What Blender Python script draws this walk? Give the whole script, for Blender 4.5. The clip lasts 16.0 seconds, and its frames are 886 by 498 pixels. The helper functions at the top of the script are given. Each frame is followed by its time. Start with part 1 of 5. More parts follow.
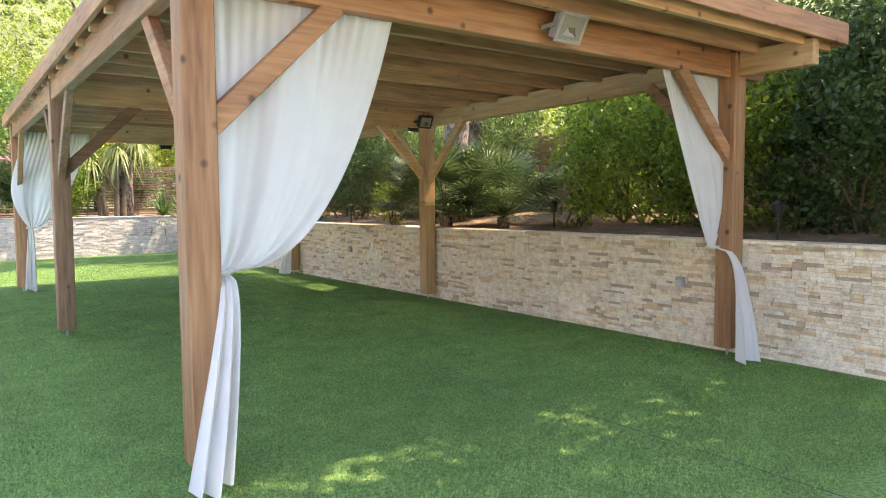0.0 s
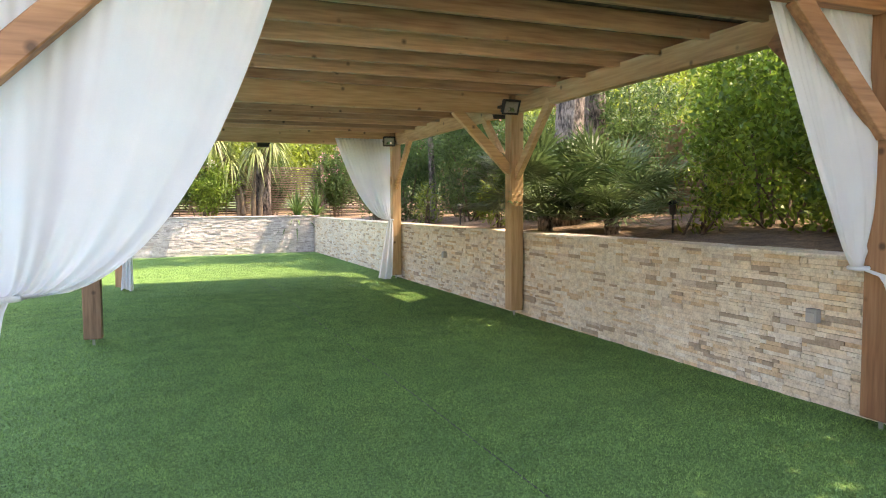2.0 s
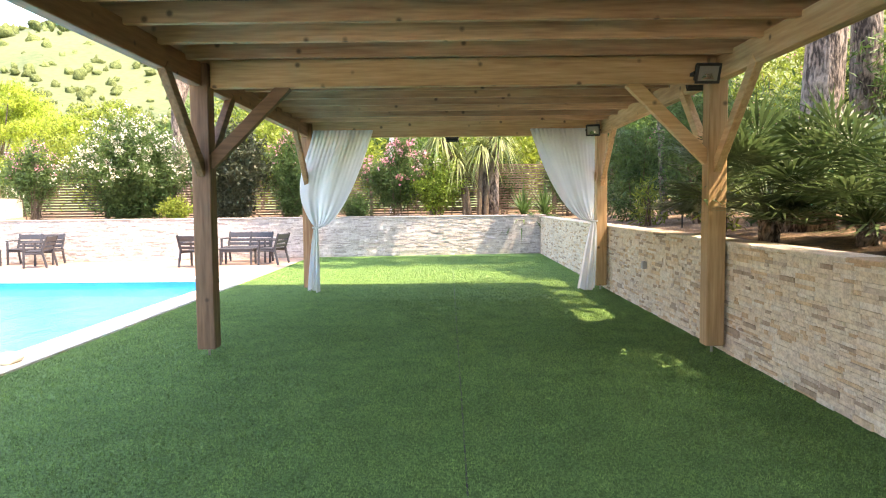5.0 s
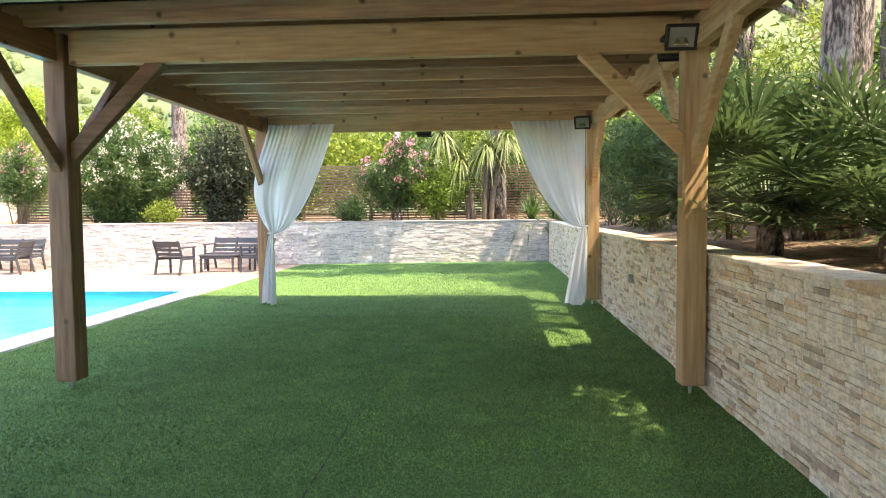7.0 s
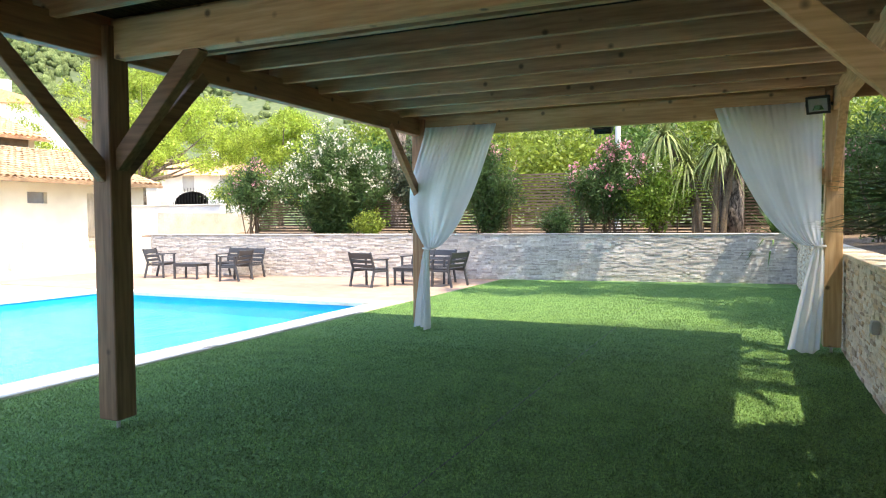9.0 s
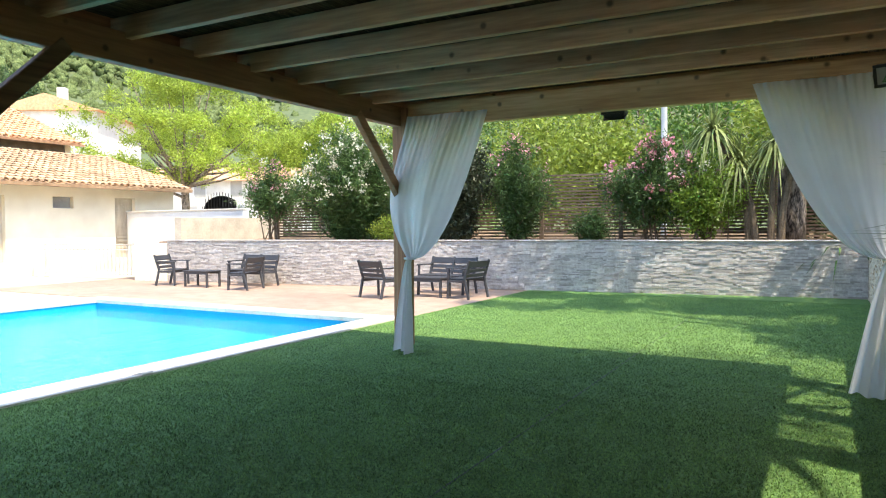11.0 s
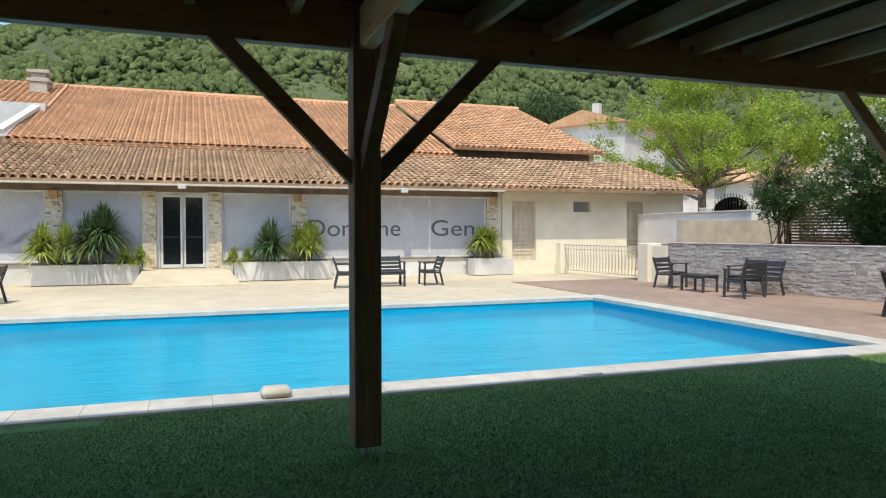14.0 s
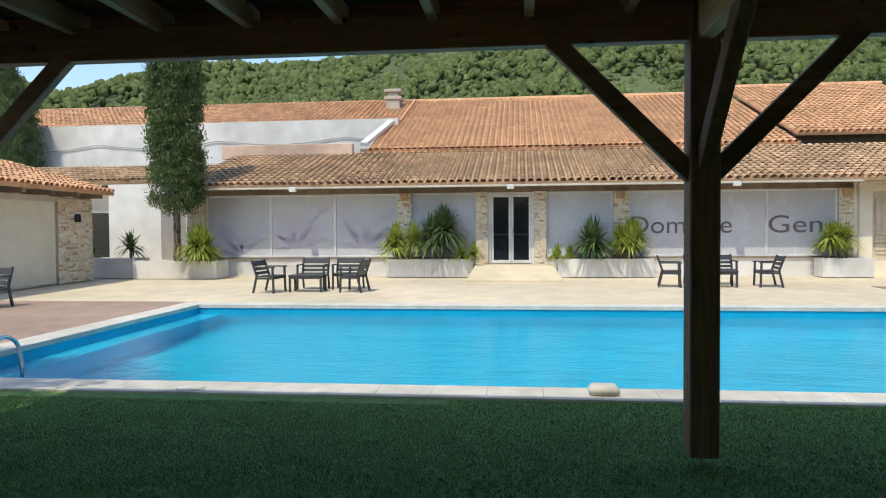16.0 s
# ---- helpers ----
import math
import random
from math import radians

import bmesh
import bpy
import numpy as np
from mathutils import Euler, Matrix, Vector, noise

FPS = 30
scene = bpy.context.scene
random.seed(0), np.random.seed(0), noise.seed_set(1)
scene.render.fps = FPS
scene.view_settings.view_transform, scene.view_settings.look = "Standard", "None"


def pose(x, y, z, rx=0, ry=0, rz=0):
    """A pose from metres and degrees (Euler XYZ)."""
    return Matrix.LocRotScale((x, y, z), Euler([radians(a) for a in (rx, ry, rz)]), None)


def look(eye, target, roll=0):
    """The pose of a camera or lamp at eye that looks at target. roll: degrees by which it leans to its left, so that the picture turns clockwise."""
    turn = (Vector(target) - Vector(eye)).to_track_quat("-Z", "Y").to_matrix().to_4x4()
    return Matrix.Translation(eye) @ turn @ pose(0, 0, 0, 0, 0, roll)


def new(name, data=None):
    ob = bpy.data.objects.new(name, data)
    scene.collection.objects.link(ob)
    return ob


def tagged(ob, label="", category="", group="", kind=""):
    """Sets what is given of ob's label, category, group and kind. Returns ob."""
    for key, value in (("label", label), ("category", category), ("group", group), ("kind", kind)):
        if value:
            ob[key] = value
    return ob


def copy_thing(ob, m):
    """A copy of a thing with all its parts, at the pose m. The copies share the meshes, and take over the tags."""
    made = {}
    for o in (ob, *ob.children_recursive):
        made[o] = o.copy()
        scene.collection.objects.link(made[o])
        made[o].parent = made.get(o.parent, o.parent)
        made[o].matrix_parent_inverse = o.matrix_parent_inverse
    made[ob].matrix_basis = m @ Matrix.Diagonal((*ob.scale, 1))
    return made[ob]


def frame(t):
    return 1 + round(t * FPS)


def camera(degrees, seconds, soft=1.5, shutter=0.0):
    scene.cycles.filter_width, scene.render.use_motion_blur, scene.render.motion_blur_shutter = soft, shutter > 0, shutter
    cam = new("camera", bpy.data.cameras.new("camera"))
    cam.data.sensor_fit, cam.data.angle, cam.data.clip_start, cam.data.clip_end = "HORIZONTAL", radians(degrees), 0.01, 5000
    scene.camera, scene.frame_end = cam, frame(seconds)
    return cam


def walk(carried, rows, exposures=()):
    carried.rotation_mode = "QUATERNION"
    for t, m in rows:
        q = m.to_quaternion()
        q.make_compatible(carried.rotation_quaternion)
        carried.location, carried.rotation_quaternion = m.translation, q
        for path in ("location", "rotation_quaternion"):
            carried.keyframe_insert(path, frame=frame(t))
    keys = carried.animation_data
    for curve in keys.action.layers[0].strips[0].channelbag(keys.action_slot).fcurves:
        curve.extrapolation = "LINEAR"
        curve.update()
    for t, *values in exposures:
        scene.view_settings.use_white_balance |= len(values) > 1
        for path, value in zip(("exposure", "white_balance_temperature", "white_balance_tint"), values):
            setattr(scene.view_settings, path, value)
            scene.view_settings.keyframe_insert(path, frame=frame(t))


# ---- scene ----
cam = camera(65.0, 16.0, 1.1)
PATH = [
    (0, (0.147, -0.024, 1.458), (1.316, 1.594, 1.326), -0.4),
    (0.5, (0.61, 0.103, 1.451), (1.769, 1.727, 1.322), -0.4),
    (1, (1.03, 0.26, 1.467), (2.14, 1.918, 1.333), -0.5),
    (1.5, (1.451, 0.454, 1.472), (2.391, 2.214, 1.337), -0.5),
    (2, (1.979, 0.698, 1.441), (2.718, 2.552, 1.314), -0.3),
    (2.5, (2.336, 0.91, 1.437), (3.055, 2.772, 1.311), -0.2),
    (3, (2.668, 1.052, 1.449), (3.329, 2.936, 1.322), -0.3),
    (3.5, (2.953, 1.19, 1.452), (3.435, 3.127, 1.326), -0.4),
    (4, (3.174, 1.437, 1.478), (3.267, 3.431, 1.348), -0.5),
    (6.5, (4.337, 2.928, 1.428), (4.282, 4.923, 1.3), -0.5),
    (7, (4.617, 3.334, 1.425), (4.49, 5.327, 1.311), -0.5),
    (7.5, (4.935, 3.78, 1.443), (4.499, 5.73, 1.344), -0.5),
    (8, (5.113, 4.257, 1.439), (4.384, 6.117, 1.344), -0.5),
    (8.5, (5.267, 4.714, 1.452), (4.502, 6.56, 1.362), -0.4),
    (9, (5.372, 5.166, 1.459), (4.56, 6.991, 1.378), -0.4),
    (11.5, (5.551, 7.174, 1.457), (4.465, 8.853, 1.403), -0.4),
    (12, (5.547, 7.462, 1.471), (4.166, 8.907, 1.419), -0.3),
    (12.5, (5.579, 7.634, 1.459), (4.134, 9.016, 1.409), -0.3),
    (13, (5.661, 7.677, 1.47), (4.158, 8.995, 1.42), -0.3),
    (13.5, (5.62, 7.688, 1.463), (3.916, 8.734, 1.413), -0.1),
    (14, (5.623, 7.685, 1.449), (3.74, 8.356, 1.398), -0.1),
    (14.5, (5.603, 7.679, 1.446), (3.631, 8.011, 1.392), -0.0),
    (15, (5.612, 7.662, 1.456), (3.625, 7.887, 1.401), -0.1),
    (15.5, (5.565, 7.645, 1.435), (3.569, 7.767, 1.381), -0.0),
    (16, (5.635, 7.604, 1.47), (3.648, 7.386, 1.413), -0.4),
]
EXPO = [(0.0, 2.80, 8000, 19), (4.0, 3.0, 8000, 21), (6.5, 2.9, 7700, 17), (8.0, 2.52, 7200, 12), (9.0, 2.28, 6900, 10), (11.5, 1.78, 6600, 7), (12.2, 1.35, 6500, 6), (13.0, 1.05, 6400, 5), (14.0, 0.7, 6400, 5), (16.0, 0.62, 6400, 5)]
walk(cam, [(t, look(eye, target, roll)) for t, eye, target, roll in PATH], EXPO)

# ---- world and sun ----
TO_SUN = Vector((1.47, -0.60, 3.0)).normalized()
world = bpy.data.worlds.new("world")
scene.world = world
world.use_nodes = True
wn = world.node_tree
sky = wn.nodes.new("ShaderNodeTexSky")
sky.sky_type = 'NISHITA'
sky.sun_disc = False
sky.sun_elevation = math.asin(TO_SUN.z)
sky.sun_rotation = math.atan2(TO_SUN.x, TO_SUN.y)
wn.links.new(sky.outputs[0], wn.nodes["Background"].inputs[0])
wn.nodes["Background"].inputs[1].default_value = 0.15
sun_data = bpy.data.lights.new("sun", 'SUN')
sun_data.energy = 2.15
sun_data.angle = radians(0.5)
sun_data.color = (1.0, 0.90, 0.72)
sun = new("sun", sun_data)
sun.matrix_world = look(TO_SUN * 50, (0, 0, 0))


# ---- materials ----
def surf(name, c1, c2, scale=6.0, rough=0.7, bump=0.2, fine=60.0, stretch=(1, 1, 1), metal=0.0, c3=None, stain=0.8,
         island=0.0, rand=0.0, trans=0.0, gloss=0.5, spread=(0.35, 0.65), depth=0.01, knots=False):
    """A surface of two tones with grain, a broader stain, and relief."""
    m = bpy.data.materials.new(name)
    m.use_nodes = True
    n, l = m.node_tree.nodes, m.node_tree.links
    bsdf = n["Principled BSDF"]
    tc = n.new("ShaderNodeTexCoord")
    mp = n.new("ShaderNodeMapping")
    mp.inputs["Scale"].default_value = stretch
    l.new(tc.outputs["Object"], mp.inputs[0])
    vec = mp.outputs[0]
    if rand:
        oi = n.new("ShaderNodeObjectInfo")
        va = n.new("ShaderNodeVectorMath")
        va.operation = 'MULTIPLY_ADD'
        l.new(oi.outputs["Random"], va.inputs[0])
        va.inputs[1].default_value = (37, 53, 71)
        l.new(vec, va.inputs[2])
        vec = va.outputs[0]
    big = n.new("ShaderNodeTexNoise")
    big.inputs["Scale"].default_value = scale
    big.inputs["Detail"].default_value = 6
    l.new(vec, big.inputs["Vector"])
    small = n.new("ShaderNodeTexNoise")
    small.inputs["Scale"].default_value = fine
    small.inputs["Detail"].default_value = 4
    l.new(vec, small.inputs["Vector"])
    mixf = n.new("ShaderNodeMath")
    mixf.operation = 'MULTIPLY_ADD'
    l.new(small.outputs[0], mixf.inputs[0])
    mixf.inputs[1].default_value = 0.5
    half = n.new("ShaderNodeMath")
    half.operation = 'MULTIPLY'
    half.inputs[1].default_value = 0.5
    l.new(big.outputs[0], half.inputs[0])
    l.new(half.outputs[0], mixf.inputs[2])
    ramp = n.new("ShaderNodeValToRGB")
    e = ramp.color_ramp.elements
    e[0].position, e[1].position = spread
    e[0].color, e[1].color = (*c1, 1), (*c2, 1)
    if c3:
        k = ramp.color_ramp.elements.new(0.5 * (spread[0] + spread[1]))
        k.color = (*c3, 1)
    l.new(mixf.outputs[0], ramp.inputs[0])
    col = ramp.outputs[0]
    if island or rand:
        g = n.new("ShaderNodeNewGeometry") if island else n.new("ShaderNodeObjectInfo")
        amount = island or rand
        mr = n.new("ShaderNodeMapRange")
        mr.inputs["To Min"].default_value = 1 - amount
        mr.inputs["To Max"].default_value = 1 + amount
        l.new(g.outputs["Random Per Island" if island else "Random"], mr.inputs[0])
        hs = n.new("ShaderNodeHueSaturation")
        l.new(mr.outputs[0], hs.inputs["Value"])
        l.new(col, hs.inputs["Color"])
        col = hs.outputs[0]
    if knots:
        vo = n.new("ShaderNodeTexVoronoi")
        vo.inputs["Scale"].default_value = 4.6
        l.new(tc.outputs["Object"], vo.inputs["Vector"])
        kr = n.new("ShaderNodeMapRange")
        kr.inputs["From Min"].default_value, kr.inputs["From Max"].default_value = 0.06, 0.15
        kr.inputs["To Min"].default_value, kr.inputs["To Max"].default_value = 0.28, 1.0
        l.new(vo.outputs["Distance"], kr.inputs[0])
        kx = n.new("ShaderNodeMix")
        kx.data_type, kx.blend_type = 'RGBA', 'MULTIPLY'
        kx.inputs["Factor"].default_value = 1
        l.new(col, kx.inputs[6])
        l.new(kr.outputs[0], kx.inputs[7])
        col = kx.outputs[2]
    wide = n.new("ShaderNodeTexNoise")
    wide.inputs["Scale"].default_value = scale * 0.13
    wide.inputs["Detail"].default_value = 3
    l.new(vec, wide.inputs["Vector"])
    wr = n.new("ShaderNodeMapRange")
    wr.inputs["From Min"].default_value, wr.inputs["From Max"].default_value = 0.35, 0.65
    wr.inputs["To Min"].default_value, wr.inputs["To Max"].default_value = stain, 1.05
    l.new(wide.outputs[0], wr.inputs[0])
    mul = n.new("ShaderNodeMix")
    mul.data_type, mul.blend_type = 'RGBA', 'MULTIPLY'
    mul.inputs["Factor"].default_value = 1
    l.new(col, mul.inputs[6])
    l.new(wr.outputs[0], mul.inputs[7])
    l.new(mul.outputs[2], bsdf.inputs["Base Color"])
    rr = n.new("ShaderNodeMapRange")
    rr.inputs["To Min"].default_value, rr.inputs["To Max"].default_value = max(rough - 0.12, 0.02), min(rough + 0.12, 1)
    l.new(big.outputs[0], rr.inputs[0])
    l.new(rr.outputs[0], bsdf.inputs["Roughness"])
    bsdf.inputs["Metallic"].default_value = metal
    bsdf.inputs["Specular IOR Level"].default_value = gloss
    if bump:
        bp = n.new("ShaderNodeBump")
        bp.inputs["Strength"].default_value = bump
        bp.inputs["Distance"].default_value = depth
        l.new(mixf.outputs[0], bp.inputs["Height"])
        l.new(bp.outputs[0], bsdf.inputs["Normal"])
    if trans:
        tr = n.new("ShaderNodeBsdfTranslucent")
        l.new(mul.outputs[2], tr.inputs["Color"])
        mx = n.new("ShaderNodeMixShader")
        mx.inputs[0].default_value = trans
        l.new(bsdf.outputs[0], mx.inputs[1])
        l.new(tr.outputs[0], mx.inputs[2])
        l.new(mx.outputs[0], n["Material Output"].inputs["Surface"])
    return m


def plain(name, c, rough=0.5, metal=0.0, **kw):
    d = tuple(v * 0.86 for v in c)
    return surf(name, d, c, 9, rough, 0.05, 120, metal=metal, **kw)


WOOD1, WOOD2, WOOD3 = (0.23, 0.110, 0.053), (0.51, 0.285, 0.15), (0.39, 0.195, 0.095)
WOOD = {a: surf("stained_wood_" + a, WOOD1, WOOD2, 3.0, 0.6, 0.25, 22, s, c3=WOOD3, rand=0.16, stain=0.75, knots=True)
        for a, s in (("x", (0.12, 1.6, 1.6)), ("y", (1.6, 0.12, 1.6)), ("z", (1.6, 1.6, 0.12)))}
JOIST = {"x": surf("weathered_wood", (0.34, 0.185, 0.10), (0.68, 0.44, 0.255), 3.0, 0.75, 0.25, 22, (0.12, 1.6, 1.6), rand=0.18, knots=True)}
# Darker copy of the stained wood, with shade put into its colour.
SHADED_WOOD = {a: surf("shaded_wood_" + a, (0.14, 0.080, 0.044), (0.35, 0.21, 0.122), 3.0, 0.7, 0.25, 22, v, c3=(0.25, 0.145, 0.082), rand=0.12, stain=0.75, knots=True)
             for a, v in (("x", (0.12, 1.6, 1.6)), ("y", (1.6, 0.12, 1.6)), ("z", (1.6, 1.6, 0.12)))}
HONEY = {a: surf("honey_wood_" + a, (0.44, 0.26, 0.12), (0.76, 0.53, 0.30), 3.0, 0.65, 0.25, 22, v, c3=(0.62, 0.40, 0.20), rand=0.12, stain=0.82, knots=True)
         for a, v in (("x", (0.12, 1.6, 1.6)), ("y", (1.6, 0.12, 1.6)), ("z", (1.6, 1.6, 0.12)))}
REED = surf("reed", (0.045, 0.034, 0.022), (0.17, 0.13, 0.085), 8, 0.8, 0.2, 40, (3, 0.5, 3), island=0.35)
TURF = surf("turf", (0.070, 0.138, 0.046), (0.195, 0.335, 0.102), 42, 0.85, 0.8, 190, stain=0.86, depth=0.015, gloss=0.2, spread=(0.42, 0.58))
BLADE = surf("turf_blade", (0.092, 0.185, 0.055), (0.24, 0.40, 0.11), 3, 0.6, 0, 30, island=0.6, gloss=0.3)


def stone(name, tones, per_island):
    """Split stone: each piece takes its own tone, with grain and relief."""
    m = surf(name, (0.70, 0.68, 0.66), (1.0, 1.0, 1.0), 14, 0.85, 0.9, 60, stain=0.9, spread=(0.38, 0.58))
    n, l = m.node_tree.nodes, m.node_tree.links
    mul = next(k for k in n if k.type == 'MIX')
    g = n.new("ShaderNodeNewGeometry") if per_island else n.new("ShaderNodeObjectInfo")
    ramp = n.new("ShaderNodeValToRGB")
    ramp.color_ramp.interpolation = 'CONSTANT'
    els = ramp.color_ramp.elements
    els[0].position, els[0].color = 0, (*tones[0], 1)
    els[1].position, els[1].color = 1 / len(tones), (*tones[1], 1)
    for k in range(2, len(tones)):
        els.new(k / len(tones)).color = (*tones[k], 1)
    l.new(g.outputs["Random Per Island" if per_island else "Random"], ramp.inputs[0])
    tint = n.new("ShaderNodeMix")
    tint.data_type, tint.blend_type = 'RGBA', 'MULTIPLY'
    tint.inputs["Factor"].default_value = 1
    l.new(mul.outputs[2], tint.inputs[6])
    l.new(ramp.outputs[0], tint.inputs[7])
    l.new(tint.outputs[2], n["Principled BSDF"].inputs["Base Color"])
    return m


BEIGES = ((0.88, 0.77, 0.60), (0.90, 0.82, 0.68), (0.82, 0.68, 0.49), (0.88, 0.78, 0.62), (0.70, 0.52, 0.33), (0.86, 0.75, 0.57), (0.91, 0.85, 0.73), (0.52, 0.41, 0.30), (0.89, 0.79, 0.62), (0.80, 0.62, 0.40),
          (0.88, 0.80, 0.65), (0.86, 0.76, 0.60), (0.72, 0.62, 0.50), (0.90, 0.81, 0.66), (0.84, 0.72, 0.54), (0.88, 0.79, 0.64))
GREYS = ((0.58, 0.53, 0.49), (0.66, 0.61, 0.57), (0.50, 0.46, 0.43), (0.61, 0.56, 0.52), (0.41, 0.37, 0.35), (0.70, 0.65, 0.61), (0.55, 0.50, 0.44), (0.64, 0.59, 0.56))
STONE, STONE_I = stone("split_stone", BEIGES, False), stone("split_stone_courses", BEIGES, True)
STONE_G, STONE_GI = stone("grey_split_stone", GREYS, False), stone("grey_split_stone_courses", GREYS, True)
MORTAR = surf("mortar", (0.48, 0.41, 0.32), (0.64, 0.55, 0.44), 20, 0.9, 0.4, 90)
FABRIC = surf("white_voile", (0.80, 0.81, 0.83), (0.88, 0.88, 0.88), 4, 0.9, 0.12, 320, trans=0.45, stain=0.95, gloss=0.1)
STEEL = plain("galvanised_steel", (0.55, 0.55, 0.54), 0.4, 0.9)
CHROME = plain("polished_steel", (0.75, 0.76, 0.77), 0.12, 1.0)
BLACK = plain("black_metal", (0.02, 0.02, 0.022), 0.45)
GREYMET = plain("grey_metal", (0.42, 0.41, 0.40), 0.45)
LENS = plain("lamp_glass", (0.36, 0.37, 0.33), 0.15)
DECK = surf("beige_paving", (0.57, 0.475, 0.335), (0.75, 0.64, 0.47), 2.2, 0.85, 0.25, 45, stain=0.82)
TERRA = surf("terracotta_paving", (0.29, 0.195, 0.145), (0.45, 0.32, 0.245), 3, 0.8, 0.3, 50, stain=0.8)
COPING = surf("white_coping", (0.52, 0.48, 0.42), (0.72, 0.68, 0.61), 5, 0.7, 0.25, 70, stain=0.85)
LINER = surf("blue_liner", (0.005, 0.33, 0.555), (0.014, 0.43, 0.66), 2, 0.5, 0.05, 30, stain=0.92)
RENDERW = surf("cream_render", (0.78, 0.70, 0.55), (0.88, 0.82, 0.67), 2.5, 0.9, 0.25, 90, stain=0.85)
WHITEW = surf("white_render", (0.64, 0.62, 0.60), (0.82, 0.80, 0.78), 2.0, 0.9, 0.25, 90, stain=0.75)
FILM = surf("white_window_film", (0.52, 0.52, 0.56), (0.62, 0.62, 0.66), 0.8, 0.25, 0.03, 14, stain=0.88)
ALU = plain("white_aluminium", (0.78, 0.78, 0.78), 0.4)
DARKGLASS = plain("dark_glass", (0.012, 0.014, 0.018), 0.06)
TILE = surf("clay_roof_tile", (0.50, 0.26, 0.14), (0.80, 0.50, 0.30), 6, 0.85, 0.3, 40, island=0.16, stain=0.82, c3=(0.66, 0.37, 0.20))
TILE_OLD = surf("weathered_roof_tile", (0.34, 0.21, 0.12), (0.64, 0.44, 0.27), 6, 0.9, 0.3, 40, island=0.20, stain=0.72, c3=(0.54, 0.35, 0.21))
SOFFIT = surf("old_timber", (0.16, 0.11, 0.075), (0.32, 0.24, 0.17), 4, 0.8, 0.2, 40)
CHAIR = surf("dark_grey_resin", (0.035, 0.036, 0.042), (0.062, 0.063, 0.072), 12, 0.5, 0.1, 140, (0.2, 1, 1))
SOIL = surf("bark_and_soil", (0.09, 0.055, 0.035), (0.34, 0.23, 0.14), 9, 0.95, 1.0, 45, depth=0.05, stain=0.6)
BARK = surf("bark", (0.045, 0.034, 0.028), (0.40, 0.32, 0.265), 5, 0.95, 1.0, 16, (2.2, 2.2, 0.7), depth=0.08, spread=(0.42, 0.60), rand=0.1)
TWIG = surf("twig", (0.08, 0.055, 0.035), (0.20, 0.15, 0.10), 10, 0.9, 0.4, 50)
FENCEW = surf("brown_fence_board", (0.20, 0.12, 0.07), (0.42, 0.26, 0.155), 4, 0.8, 0.3, 40, (0.3, 0.3, 2), rand=0.2)
SLATW = surf("grey_brown_slat", (0.09, 0.062, 0.046), (0.20, 0.145, 0.105), 5, 0.8, 0.3, 40, (0.3, 2, 2), rand=0.2)


def leaf(name, a, b, trans=0.35, rough=0.5):
    return surf(name, a, b, 1.2, rough, 0, 12, island=0.45, trans=trans, gloss=0.4, stain=0.75)


LEAF_DK = leaf("dark_leaf", (0.032, 0.07, 0.02), (0.085, 0.165, 0.045))
LEAF_MD = leaf("green_leaf", (0.06, 0.135, 0.025), (0.16, 0.28, 0.055))
LEAF_LT = leaf("light_leaf", (0.17, 0.25, 0.03), (0.34, 0.41, 0.07), 0.45)
LEAF_OL = leaf("oleander_leaf", (0.045, 0.10, 0.028), (0.14, 0.23, 0.065))
LEAF_PALM = leaf("palm_leaf", (0.055, 0.105, 0.04), (0.18, 0.265, 0.10), 0.25)
LEAF_YUC = leaf("yucca_leaf", (0.22, 0.30, 0.04), (0.50, 0.56, 0.12), 0.3)
LEAF_CYP = leaf("cypress_leaf", (0.055, 0.10, 0.034), (0.175, 0.25, 0.085), 0.2)
LEAF_HILL = surf("hill_leaf", (0.078, 0.108, 0.040), (0.185, 0.225, 0.085), 2.0, 0.9, 1.0, 5.5, island=0.24, gloss=0.1, depth=0.5, stain=0.8, spread=(0.40, 0.60))
LEAF_PRIVET = leaf("privet_leaf", (0.11, 0.20, 0.028), (0.28, 0.40, 0.06), 0.5)
LEAF_CORD = leaf("cordyline_leaf", (0.12, 0.17, 0.05), (0.34, 0.40, 0.15), 0.3)
LEAF_AC = leaf("acacia_leaf", (0.27, 0.38, 0.05), (0.52, 0.62, 0.11), 0.5)
PINK = leaf("pink_petal", (0.68, 0.24, 0.32), (0.86, 0.50, 0.56))
WHITEF = leaf("white_petal", (0.72, 0.68, 0.52), (0.85, 0.82, 0.70))


